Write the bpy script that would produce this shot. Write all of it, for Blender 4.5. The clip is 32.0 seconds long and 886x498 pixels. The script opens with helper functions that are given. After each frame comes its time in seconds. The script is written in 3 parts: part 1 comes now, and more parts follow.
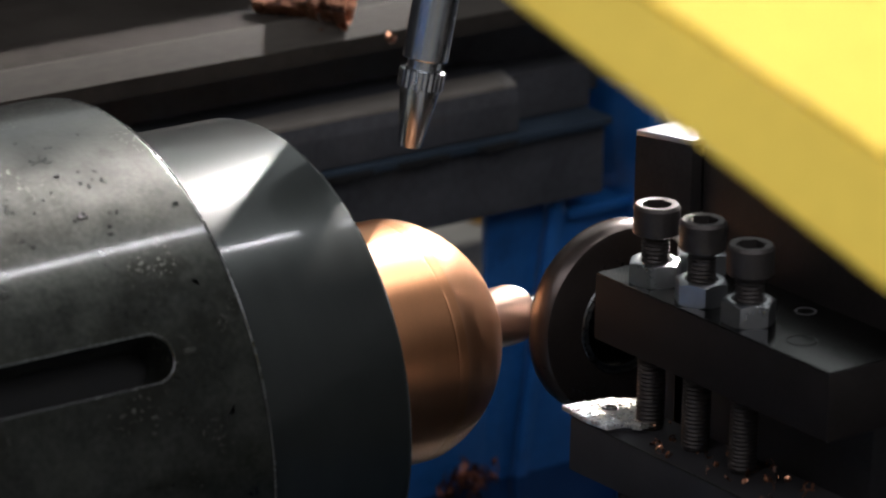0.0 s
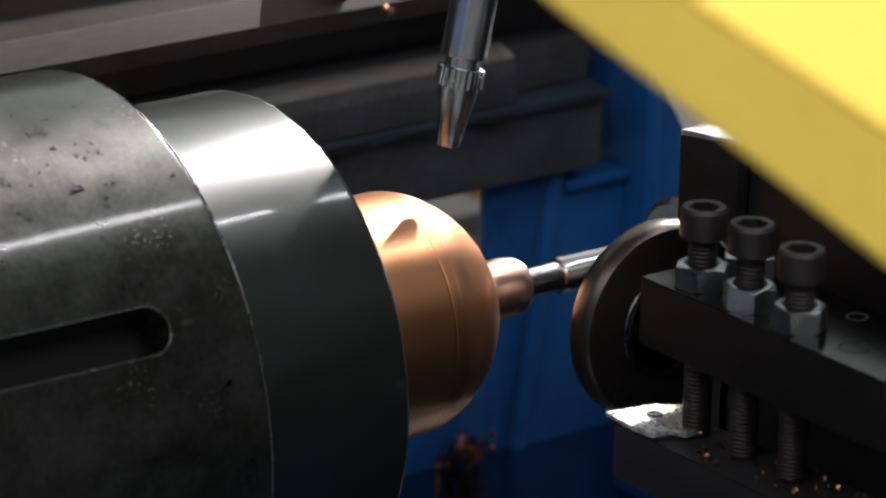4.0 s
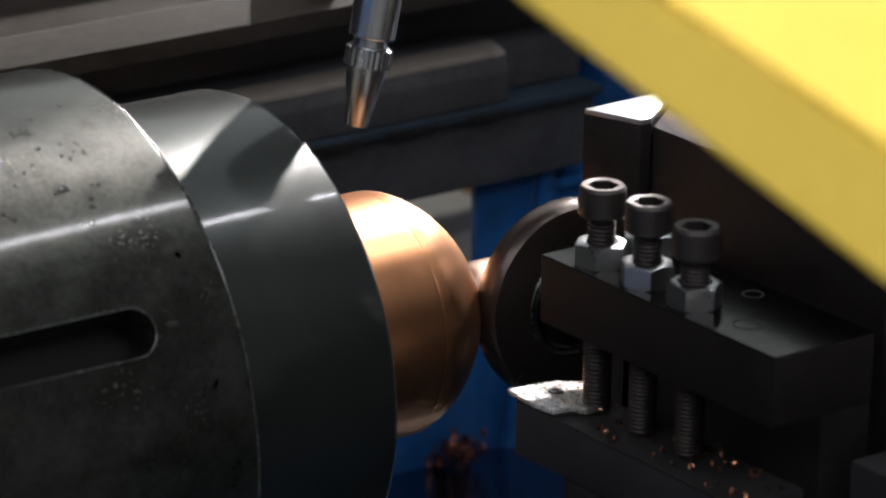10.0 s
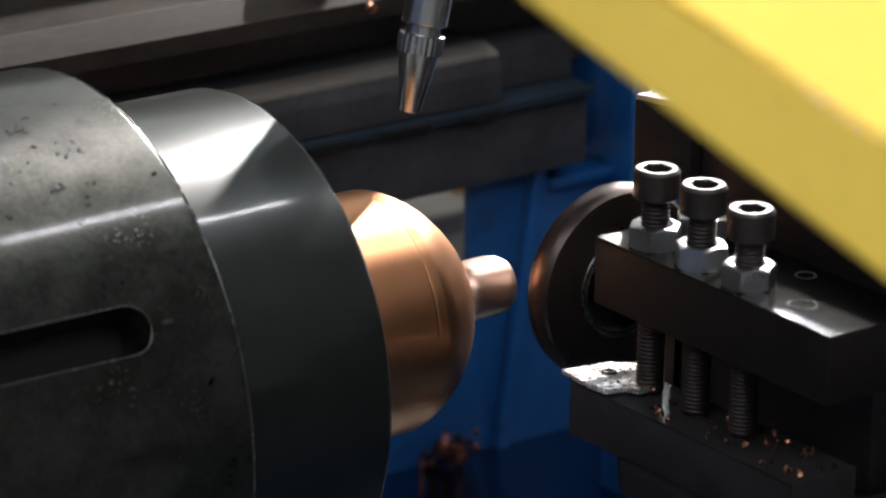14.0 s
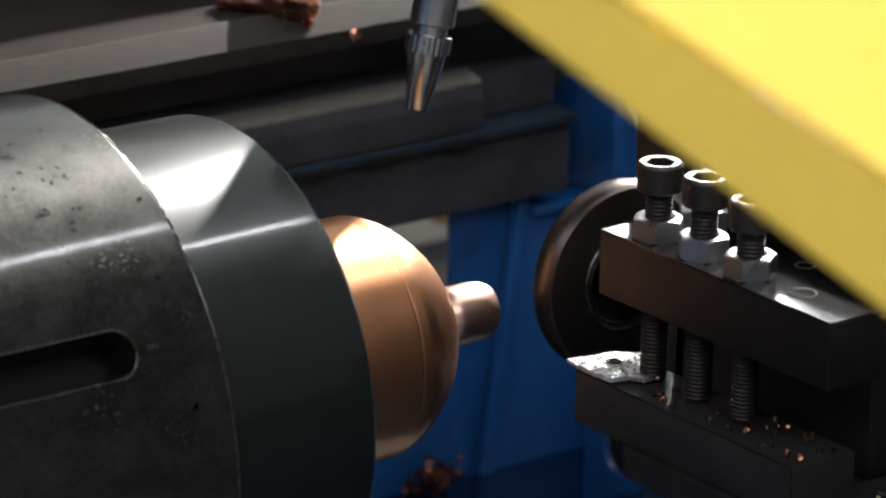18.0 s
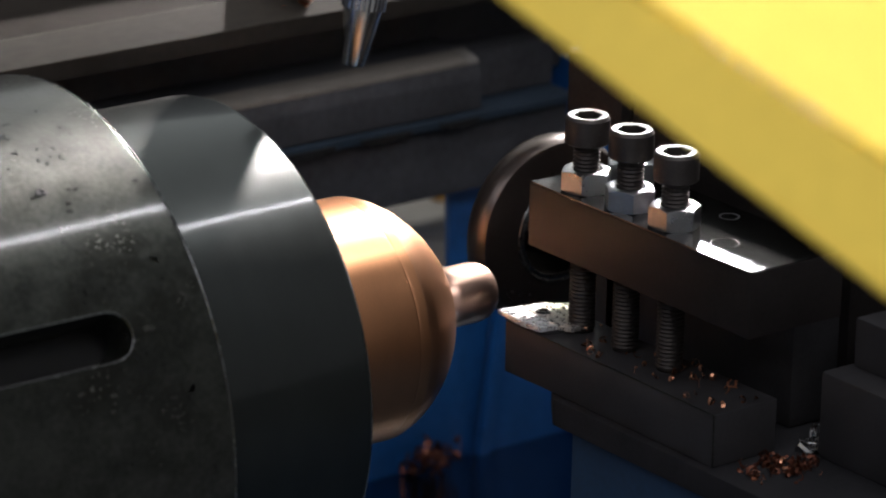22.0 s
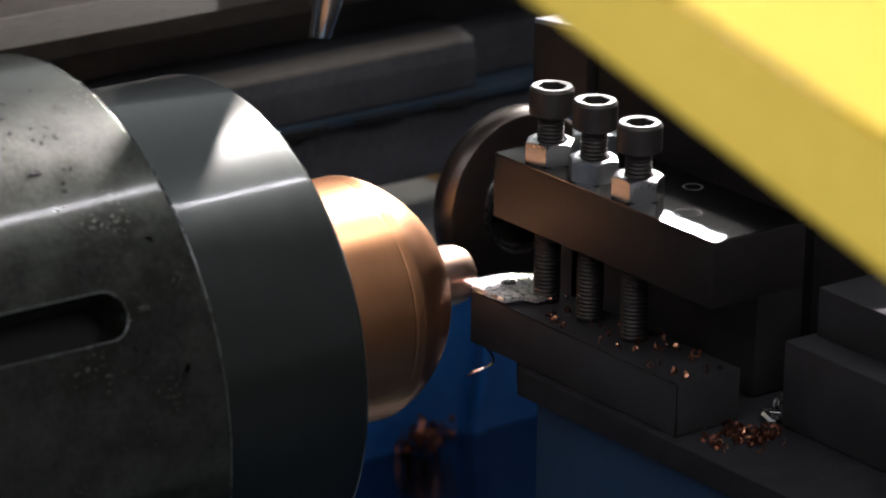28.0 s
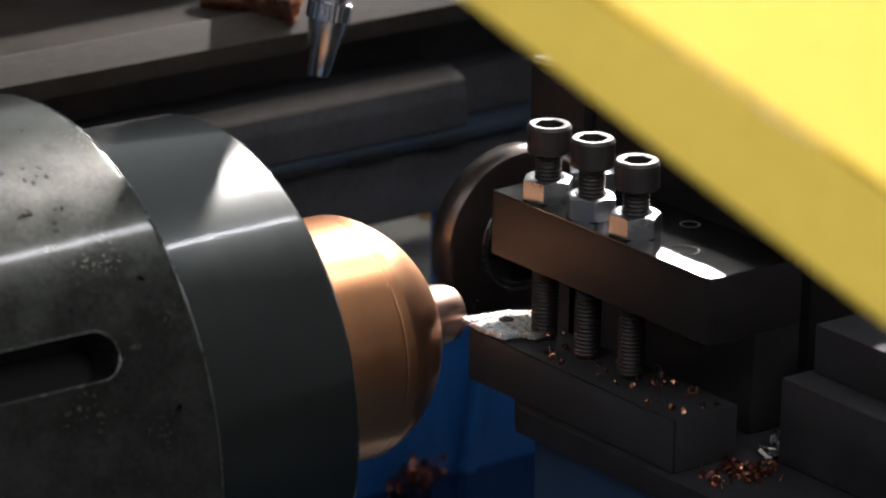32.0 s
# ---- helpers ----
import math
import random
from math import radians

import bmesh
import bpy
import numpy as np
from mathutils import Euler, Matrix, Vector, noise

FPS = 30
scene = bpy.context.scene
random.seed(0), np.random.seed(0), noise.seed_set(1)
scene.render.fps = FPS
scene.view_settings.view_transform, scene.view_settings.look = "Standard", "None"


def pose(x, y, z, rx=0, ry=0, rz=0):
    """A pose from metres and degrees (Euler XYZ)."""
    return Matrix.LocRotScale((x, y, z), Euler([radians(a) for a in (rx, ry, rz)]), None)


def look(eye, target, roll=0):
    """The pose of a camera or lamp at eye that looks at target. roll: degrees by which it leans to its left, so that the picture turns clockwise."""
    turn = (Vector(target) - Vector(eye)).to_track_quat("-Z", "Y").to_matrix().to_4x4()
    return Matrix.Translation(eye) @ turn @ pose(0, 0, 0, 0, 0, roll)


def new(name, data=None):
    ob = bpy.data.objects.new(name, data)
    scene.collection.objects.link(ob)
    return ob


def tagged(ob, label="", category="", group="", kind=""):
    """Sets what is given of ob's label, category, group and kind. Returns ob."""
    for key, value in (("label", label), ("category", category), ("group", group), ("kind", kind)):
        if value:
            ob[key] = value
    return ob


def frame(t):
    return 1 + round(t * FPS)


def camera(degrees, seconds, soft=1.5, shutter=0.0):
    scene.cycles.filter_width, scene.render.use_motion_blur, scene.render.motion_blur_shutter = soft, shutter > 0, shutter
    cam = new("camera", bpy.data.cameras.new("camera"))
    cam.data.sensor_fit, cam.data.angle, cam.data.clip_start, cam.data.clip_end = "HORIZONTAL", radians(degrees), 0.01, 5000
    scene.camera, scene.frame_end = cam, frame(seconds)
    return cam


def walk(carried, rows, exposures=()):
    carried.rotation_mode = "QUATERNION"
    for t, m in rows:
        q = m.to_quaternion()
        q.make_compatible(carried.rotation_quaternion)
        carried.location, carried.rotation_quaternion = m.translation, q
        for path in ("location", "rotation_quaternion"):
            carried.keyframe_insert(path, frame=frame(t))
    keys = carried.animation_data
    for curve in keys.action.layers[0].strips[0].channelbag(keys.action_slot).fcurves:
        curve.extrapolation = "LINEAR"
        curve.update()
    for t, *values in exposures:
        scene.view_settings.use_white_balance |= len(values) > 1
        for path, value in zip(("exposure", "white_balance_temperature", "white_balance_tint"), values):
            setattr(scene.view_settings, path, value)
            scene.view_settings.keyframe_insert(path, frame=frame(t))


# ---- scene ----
from collections import defaultdict

Z0 = 1.0   # height of the spindle axis above the workshop floor

# ---- camera and its path ----
cam = camera(12.0, 32.0, soft=2.0)
cam.data.dof.use_dof = True
cam.data.dof.focus_distance = 1.54
cam.data.dof.aperture_fstop = 14.0
PATH = [
    (0, -0.8104, -1.1939, 1.5341, 71.431, -0.954, -36.572),
    (0.5, -0.8102, -1.1939, 1.5342, 71.409, -0.916, -36.604),
    (1, -0.8099, -1.1938, 1.5342, 71.362, -0.918, -36.619),
    (1.5, -0.8094, -1.1937, 1.5339, 71.307, -0.918, -36.639),
    (2, -0.8088, -1.1934, 1.5335, 71.248, -0.960, -36.660),
    (2.5, -0.8082, -1.1930, 1.5333, 71.159, -0.935, -36.658),
    (3, -0.8079, -1.1928, 1.5332, 71.101, -0.899, -36.626),
    (3.5, -0.8077, -1.1927, 1.5332, 71.060, -0.938, -36.569),
    (5.5, -0.8093, -1.1921, 1.5326, 71.066, -0.972, -36.572),
    (6, -0.8089, -1.1916, 1.5326, 71.092, -0.966, -36.506),
    (6.5, -0.8083, -1.1914, 1.5327, 71.113, -0.986, -36.473),
    (7, -0.8077, -1.1915, 1.5327, 71.150, -0.977, -36.485),
    (7.5, -0.8070, -1.1913, 1.5326, 71.186, -0.995, -36.517),
    (8, -0.8058, -1.1906, 1.5322, 71.149, -1.026, -36.549),
    (8.5, -0.8039, -1.1894, 1.5321, 71.112, -0.985, -36.598),
    (9, -0.8017, -1.1884, 1.5323, 71.019, -0.958, -36.610),
    (9.5, -0.7996, -1.1879, 1.5329, 70.942, -1.003, -36.580),
    (10, -0.7982, -1.1876, 1.5336, 70.921, -0.909, -36.547),
    (10.5, -0.7976, -1.1873, 1.5338, 70.871, -0.896, -36.512),
    (11, -0.7976, -1.1870, 1.5337, 70.771, -0.896, -36.508),
    (11.5, -0.7979, -1.1870, 1.5334, 70.718, -0.988, -36.490),
    (12, -0.7986, -1.1871, 1.5332, 70.712, -0.982, -36.505),
    (12.5, -0.7993, -1.1873, 1.5331, 70.758, -0.960, -36.529),
    (13, -0.8003, -1.1878, 1.5328, 70.830, -0.948, -36.614),
    (13.5, -0.8016, -1.1887, 1.5325, 70.926, -0.981, -36.718),
    (14, -0.8030, -1.1897, 1.5322, 71.011, -1.002, -36.704),
    (14.5, -0.8042, -1.1907, 1.5322, 71.122, -1.012, -36.752),
    (16.5, -0.8069, -1.1942, 1.5320, 71.468, -1.052, -36.968),
    (17, -0.8070, -1.1939, 1.5319, 71.497, -0.994, -37.058),
    (17.5, -0.8073, -1.1938, 1.5317, 71.459, -0.983, -37.037),
    (18, -0.8077, -1.1940, 1.5315, 71.464, -1.031, -36.976),
    (18.5, -0.8081, -1.1944, 1.5314, 71.473, -1.014, -36.993),
    (19, -0.8081, -1.1948, 1.5314, 71.481, -1.065, -36.948),
    (19.5, -0.8077, -1.1947, 1.5315, 71.454, -1.011, -36.990),
    (20, -0.8068, -1.1939, 1.5315, 71.415, -1.048, -37.033),
    (20.5, -0.8057, -1.1925, 1.5313, 71.334, -1.022, -37.071),
    (21, -0.8047, -1.1910, 1.5310, 71.265, -1.046, -37.021),
    (21.5, -0.8041, -1.1900, 1.5310, 71.203, -1.050, -37.021),
    (22, -0.8038, -1.1896, 1.5311, 71.149, -1.052, -36.988),
    (22.5, -0.8036, -1.1894, 1.5312, 71.163, -1.064, -36.989),
    (23, -0.8032, -1.1891, 1.5313, 71.156, -1.039, -37.034),
    (23.5, -0.8025, -1.1884, 1.5314, 71.089, -0.847, -37.146),
    (24, -0.8013, -1.1876, 1.5315, 71.043, -0.973, -37.051),
    (24.5, -0.8000, -1.1871, 1.5319, 70.956, -0.982, -37.039),
    (25, -0.7992, -1.1869, 1.5324, 70.862, -0.947, -37.037),
    (25.5, -0.7989, -1.1869, 1.5327, 70.770, -0.951, -36.961),
    (27.5, -0.8028, -1.1857, 1.5303, 70.809, -0.957, -37.140),
    (28, -0.8033, -1.1864, 1.5306, 70.848, -0.973, -37.145),
    (28.5, -0.8041, -1.1876, 1.5309, 70.951, -0.926, -37.194),
    (29, -0.8051, -1.1887, 1.5312, 71.117, -1.034, -37.180),
    (29.5, -0.8061, -1.1893, 1.5313, 71.236, -0.959, -37.192),
    (30, -0.8065, -1.1892, 1.5312, 71.315, -0.936, -37.213),
    (30.5, -0.8063, -1.1890, 1.5313, 71.357, -1.045, -37.188),
    (31, -0.8058, -1.1890, 1.5316, 71.341, -0.969, -37.219),
    (31.5, -0.8052, -1.1894, 1.5321, 71.341, -0.950, -37.224),
    (32, -0.8048, -1.1899, 1.5327, 71.352, -0.978, -37.236),
]
walk(cam, [(t, pose(x, y, z, rx, ry, rz)) for t, x, y, z, rx, ry, rz in PATH])

# ---- light ----
world = bpy.data.worlds.new("world")
scene.world = world
world.use_nodes = True
world.node_tree.nodes["Background"].inputs[0].default_value = (1.0, 0.95, 0.98, 1)
world.node_tree.nodes["Background"].inputs[1].default_value = 0.036
scene.view_settings.exposure = 0.56


def area_lamp(name, eye, target, sx, sy, power, color):
    data = bpy.data.lights.new(name, "AREA")
    data.shape, data.size, data.size_y, data.energy, data.color = "RECTANGLE", sx, sy, power, color
    ob = new(name, data)
    ob.matrix_world = look(eye, target)
    return ob


# work light high over the tailstock end, a low lamp on the machine's far corner, a tube light, the hall's roof window,
# and added fill lamps: one for the guard, two behind the camera
spot = area_lamp("work_light", (3.11, 1.87, Z0 + 2.06), (0.03, -0.04, Z0 + 0.05), 0.08, 0.08, 1.85, (1.0, 0.935, 0.90))
spot.data.spread = radians(11)
low = area_lamp("machine_lamp", (0.84, 0.71, Z0 + 0.421), (0.100, -0.195, Z0 + 0.07), 0.03, 0.03, 0.032, (0.97, 1.0, 1.0))
low.data.spread = radians(12)
area_lamp("tube_light", (1.1, -0.31, Z0 + 1.75), (1.0, 0.0, Z0), 1.9, 0.013, 7.5, (0.97, 0.96, 1.0))
area_lamp("roof_window", (1.7, 1.5, Z0 + 2.0), (0.0, 0.0, Z0 + 0.08), 3.4, 2.3, 10, (0.90, 0.97, 0.97))
# added lamp, narrowed so that it brightens the yellow guard alone
guard_fill = area_lamp("guard_fill_light", (0.12, -0.40, Z0 + 1.35), (-0.15, -0.56, Z0 + 0.3), 0.3, 0.3, 0.75, (1.0, 0.94, 0.90))
guard_fill.data.spread = radians(34)
area_lamp("hall_fill", (-0.7, -2.3, Z0 + 2.9), (-0.3, -1.0, Z0), 3.0, 2.4, 46, (0.93, 0.93, 1.0))
area_lamp("front_fill", (-2.4, -1.0, Z0 + 2.9), (-1.6, -0.6, Z0), 2.4, 4.0, 46, (0.95, 0.92, 1.0))

# ---- materials ----
MATS = {}


def material(name, color, rough=0.5, metal=0.0, vary=0.25, scale=40.0, fine=400.0, bump=0.0, rough_vary=0.15,
             stain=None, stain_at=0.6, coat=0.0, stretch=(1, 1, 1), spec=0.5, speck=None, relief=0.0006,
             turned=0.0, coat_rough=0.05):
    """A painted or metal surface: base colour varied at two scales, roughness varied, fine relief."""
    if name in MATS:
        return MATS[name]
    m = bpy.data.materials.new(name)
    m.use_nodes = True
    nt = m.node_tree
    n, l = nt.nodes, nt.links
    b = n["Principled BSDF"]
    tc = n.new("ShaderNodeTexCoord")
    mp = n.new("ShaderNodeMapping")
    mp.inputs["Scale"].default_value = stretch
    l.new(tc.outputs["Object"], mp.inputs["Vector"])
    a = n.new("ShaderNodeTexNoise")
    a.inputs["Scale"].default_value, a.inputs["Detail"].default_value = scale, 6
    f = n.new("ShaderNodeTexNoise")
    f.inputs["Scale"].default_value, f.inputs["Detail"].default_value = fine, 3
    for x in (a, f):
        l.new(mp.outputs["Vector"], x.inputs["Vector"])
    mix = n.new("ShaderNodeMath")
    mix.operation = "MULTIPLY_ADD"
    mix.inputs[1].default_value = 0.6
    l.new(a.outputs["Fac"], mix.inputs[0])
    half = n.new("ShaderNodeMath")
    half.operation = "MULTIPLY"
    half.inputs[1].default_value = 0.4
    l.new(f.outputs["Fac"], half.inputs[0])
    l.new(half.outputs[0], mix.inputs[2])
    ramp = n.new("ShaderNodeValToRGB")
    lo = [c * (1 - vary) for c in color]
    hi = [min(1, c * (1 + vary)) for c in color]
    ramp.color_ramp.elements[0].position, ramp.color_ramp.elements[1].position = 0.3, 0.7
    ramp.color_ramp.elements[0].color = (*lo, 1)
    ramp.color_ramp.elements[1].color = (*hi, 1)
    l.new(mix.outputs[0], ramp.inputs[0])
    col = ramp.outputs[0]
    if stain:
        s = n.new("ShaderNodeTexNoise")
        s.inputs["Scale"].default_value, s.inputs["Detail"].default_value, s.inputs["Roughness"].default_value = scale * 0.6, 8, 0.7
        l.new(tc.outputs["Object"], s.inputs["Vector"])
        sr = n.new("ShaderNodeValToRGB")
        sr.color_ramp.elements[0].position, sr.color_ramp.elements[1].position = stain_at - 0.06, stain_at + 0.08
        l.new(s.outputs["Fac"], sr.inputs[0])
        mx = n.new("ShaderNodeMix")
        mx.data_type = "RGBA"
        l.new(sr.outputs[0], mx.inputs[0])
        l.new(col, mx.inputs[6])
        mx.inputs[7].default_value = (*stain, 1)
        col = mx.outputs[2]
    if speck:
        fs, ms = n.new("ShaderNodeTexNoise"), n.new("ShaderNodeTexNoise")
        fs.inputs["Scale"].default_value, ms.inputs["Scale"].default_value = 620, 42
        gate = n.new("ShaderNodeMath")
        gate.operation = "MULTIPLY"
        for k, (x, lo_at, hi_at) in enumerate(((fs, 0.60, 0.66), (ms, 0.57, 0.70))):
            l.new(tc.outputs["Object"], x.inputs["Vector"])
            g = n.new("ShaderNodeMapRange")
            g.inputs[1].default_value, g.inputs[2].default_value = lo_at, hi_at
            l.new(x.outputs["Fac"], g.inputs[0])
            l.new(g.outputs[0], gate.inputs[k])
        mx = n.new("ShaderNodeMix")
        mx.data_type = "RGBA"
        l.new(gate.outputs[0], mx.inputs[0])
        l.new(col, mx.inputs[6])
        mx.inputs[7].default_value = (*speck, 1)
        col = mx.outputs[2]
    l.new(col, b.inputs["Base Color"])
    rr = n.new("ShaderNodeMapRange")
    rr.inputs[1].default_value, rr.inputs[2].default_value = 0.3, 0.7
    rr.inputs[3].default_value, rr.inputs[4].default_value = max(0.03, rough - rough_vary), min(1, rough + rough_vary)
    l.new(mix.outputs[0], rr.inputs[0])
    l.new(rr.outputs[0], b.inputs["Roughness"])
    b.inputs["Metallic"].default_value = metal
    b.inputs["Specular IOR Level"].default_value = spec
    b.inputs["Coat Weight"].default_value = coat
    b.inputs["Coat Roughness"].default_value = coat_rough
    if turned:
        # fine grooves that run round the spindle axis
        tan = n.new("ShaderNodeTangent")
        tan.direction_type, tan.axis = "RADIAL", "X"
        l.new(tan.outputs[0], b.inputs["Tangent"])
        b.inputs["Anisotropic"].default_value = turned
        b.inputs["Anisotropic Rotation"].default_value = 0.25
    if bump:
        bp = n.new("ShaderNodeBump")
        bp.inputs["Strength"].default_value, bp.inputs["Distance"].default_value = bump, relief
        l.new(mix.outputs[0], bp.inputs["Height"])
        l.new(bp.outputs[0], b.inputs["Normal"])
    MATS[name] = m
    return m


SLEEVE_OLD = material("worn steel", (0.027, 0.0295, 0.024), 0.36, 0.75, 0.65, 70, 480, 0.30, 0.13, stain=(0.012, 0.0125, 0.0085), stain_at=0.54, speck=(0.13, 0.135, 0.115), turned=0.5, coat=0.6, coat_rough=0.11)
SLEEVE_NEW = material("turned steel", (0.040, 0.0455, 0.043), 0.39, 0.75, 0.12, 30, 900, 0.004, 0.03, stretch=(3, 1, 1), turned=0.6, coat=0.6, coat_rough=0.10)
COPPER = material("spun copper", (0.86, 0.41, 0.20), 0.34, 1.0, 0.06, 30, 700, 0.0, 0.02, stretch=(4, 1, 1), turned=0.4)
COPPER_DOME = material("burnished copper", (0.85, 0.43, 0.235), 0.32, 1.0, 0.06, 30, 700, 0.0, 0.02, stretch=(4, 1, 1), turned=0.3)
CHROME = material("dulled chrome", (0.50, 0.52, 0.53), 0.24, 1.0, 0.15, 60, 900, 0.0, 0.05)
COPPER_NECK = material("polished copper", (0.82, 0.54, 0.42), 0.34, 1.0, 0.06, 60, 900, 0.0, 0.03)
# chip copper darkened; the tray heap's shade is put into this colour
COPPER_DARK = material("darkened copper shaving", (0.085, 0.028, 0.016), 0.4, 0.8, 0.4, 120, 900, 0.2, 0.1)
SCREWBLACK = material("black screw steel", (0.052, 0.046, 0.043), 0.47, 0.75, 0.25, 90, 900, 0.12, 0.1)
OILBLUE = material("oily dark blue paint", (0.018, 0.030, 0.045), 0.45, 0.0, 0.4, 30, 300, 0.2, 0.1)
MATT_BLACK = material("matt black steel", (0.020, 0.020, 0.022), 0.8, 0.0, 0.4, 60, 500, 0.3, 0.1, spec=0.08)
NAVY = material("dark navy paint", (0.017, 0.043, 0.088), 0.5, 0.0, 0.4, 30, 300, 0.2, 0.1, spec=0.3)
COPPER_MID = material("mid-tone copper shaving", (0.42, 0.20, 0.12), 0.28, 1.0, 0.4, 150, 900, 0.2, 0.1)
TRAY_MIRROR = material("reflective tray metal", (0.17, 0.22, 0.28), 0.18, 1.0, 0.3, 25, 300, 0.1, 0.07, stain=(0.05, 0.08, 0.12), stain_at=0.6)
BRIGHT_CHIP = material("bright copper turning", (0.78, 0.60, 0.52), 0.16, 1.0, 0.2, 120, 900, 0.1, 0.08)
COPPER_CHIP = material("copper chip", (0.70, 0.33, 0.20), 0.22, 1.0, 0.3, 120, 900, 0.2, 0.1)
STEEL = material("bright steel", (0.58, 0.58, 0.58), 0.22, 1.0, 0.12, 60, 900, 0.012, 0.06)
ZINC = material("zinc plated steel", (0.50, 0.51, 0.53), 0.38, 1.0, 0.15, 90, 900, 0.1, 0.1)
NUTSTEEL = material("worn zinc nut", (0.46, 0.475, 0.49), 0.30, 1.0, 0.12, 90, 900, 0.02, 0.05)
RAIL_GLINT = material("paler glint steel", (0.20, 0.19, 0.175), 0.45, 0.3, 0.4, 60, 500, 0.15, 0.1)
RIM = material("pale edge steel", (0.15, 0.155, 0.155), 0.26, 1.0, 0.25, 90, 700, 0.1, 0.1)
BLACK = material("black oxide steel", (0.038, 0.037, 0.039), 0.55, 0.3, 0.3, 60, 700, 0.15, 0.12, spec=0.15)
TOOLSTEEL = material("oiled tool steel", (0.048, 0.047, 0.045), 0.17, 1.0, 0.25, 50, 600, 0.0, 0.03)
POSTSTEEL = material("oiled brown casting", (0.023, 0.020, 0.019), 0.55, 0.5, 0.3, 50, 600, 0.10, 0.08, spec=0.12)
ROLLER = material("hardened roller steel", (0.072, 0.058, 0.051), 0.30, 0.8, 0.15, 40, 600, 0.04, 0.05)
# light and dark speckle in these two colours stands for glitter
CARBIDE = material("glint-speckled carbide", (0.55, 0.54, 0.50), 0.32, 0.85, 0.6, 450, 1400, 1.0, 0.2, stain=(0.16, 0.15, 0.13), stain_at=0.57, relief=0.0018)
TIPMETAL = material("pale glint-speckled carbide", (0.90, 0.91, 0.95), 0.30, 0.8, 0.4, 380, 1100, 1.0, 0.2, stain=(0.30, 0.30, 0.32), stain_at=0.60, relief=0.0014)
BLUE = material("blue machine enamel", (0.010, 0.085, 0.27), 0.38, 0.0, 0.25, 18, 220, 0.25, 0.12, stain=(0.006, 0.040, 0.13), stain_at=0.62, coat=0.2)
YELLOW = material("yellow guard enamel", (0.80, 0.585, 0.075), 0.45, 0.0, 0.08, 8, 150, 0.15, 0.1)
DARKPAINT = material("dark oily casting", (0.054, 0.055, 0.060), 0.55, 0.0, 0.35, 25, 300, 0.2, 0.12, spec=0.15)
RAIL_LIT = material("paler rail steel", (0.145, 0.132, 0.115), 0.5, 0.0, 0.35, 20, 400, 0.1, 0.1, stretch=(0.3, 1, 1), spec=0.25)
BED = material("oily bed steel", (0.030, 0.026, 0.022), 0.7, 0.0, 0.4, 14, 250, 0.15, 0.12, stain=(0.018, 0.015, 0.012), stain_at=0.58, spec=0.06)
BED_LIT = material("paler bed steel", (0.045, 0.040, 0.034), 0.7, 0.0, 0.3, 20, 400, 0.1, 0.1, stretch=(0.3, 1, 1), spec=0.1)
BEIGE = material("beige cabinet paint", (0.60, 0.54, 0.46), 0.5, 0.0, 0.08, 10, 120, 0.1)
BEIGE_DIM = material("dimmed beige cabinet paint", (0.46, 0.42, 0.36), 0.6, 0.0, 0.15, 30, 200, 0.1)
ORANGE = material("orange paint", (0.55, 0.27, 0.02), 0.5, 0.0, 0.08, 10, 120, 0.1)
CONCRETE = material("grey concrete floor", (0.46, 0.46, 0.45), 0.6, 0.0, 0.25, 2, 40, 0.3)
PLASTER = material("hall wall paint", (0.58, 0.58, 0.58), 0.7, 0.0, 0.08, 2, 60, 0.1)
# near-black, so that the shade inside bores and gaps is in the colour
SHADE_BLACK = material("shade-black steel", (0.012, 0.012, 0.012), 0.6, 0.3, 0.3, 40, 400)


# ---- mesh helpers ----
def part(name, bm, mat, parent=None, label="", smooth=True):
    """One mesh object from a bmesh, under parent."""
    me = bpy.data.meshes.new(name)
    bmesh.ops.recalc_face_normals(bm, faces=bm.faces)
    bm.to_mesh(me)
    bm.free()
    me.materials.append(mat)
    if smooth:
        me.shade_smooth()
        me.set_sharp_from_angle(angle=radians(32))
    ob = new(name, me)
    if parent:
        ob.parent = parent
    if label:
        tagged(ob, label)
    return ob


def thing(name, label, category, at=(0, 0, Z0), group="", kind=""):
    ob = new(name)
    ob.location = at
    return tagged(ob, label, category, group, kind)


def box(x0, x1, y0, y1, z0, z1, bevel=0.001, bm=None):
    bm = bm or bmesh.new()
    made = bmesh.ops.create_cube(bm, size=1, matrix=Matrix.Translation(((x0 + x1) / 2, (y0 + y1) / 2, (z0 + z1) / 2))
                                 @ Matrix.Diagonal((x1 - x0, y1 - y0, z1 - z0, 1)))
    if bevel:
        vs = set(made["verts"])
        es = [e for e in bm.edges if e.verts[0] in vs and e.verts[1] in vs]
        bmesh.ops.bevel(bm, geom=es, offset=bevel, segments=2, profile=0.6, affect="EDGES")
    return bm


TURN = {"x": Matrix(((0, 0, 1), (0, 1, 0), (-1, 0, 0))).to_4x4(), "y": Matrix(((1, 0, 0), (0, 0, 1), (0, -1, 0))).to_4x4(), "z": Matrix.Identity(4)}


def lathe(profile, axis="z", seg=64, at=(0, 0, 0), bm=None, closed=False):
    """Turn (position along the axis, radius) pairs about the axis."""
    bm = bm or bmesh.new()
    m = Matrix.Translation(at) @ TURN[axis]
    rings = []
    for a, r in profile:
        if r < 1e-6:
            rings.append([bm.verts.new(m @ Vector((0, 0, a)))])
        else:
            rings.append([bm.verts.new(m @ Vector((r * math.cos(k * math.tau / seg), r * math.sin(k * math.tau / seg), a))) for k in range(seg)])
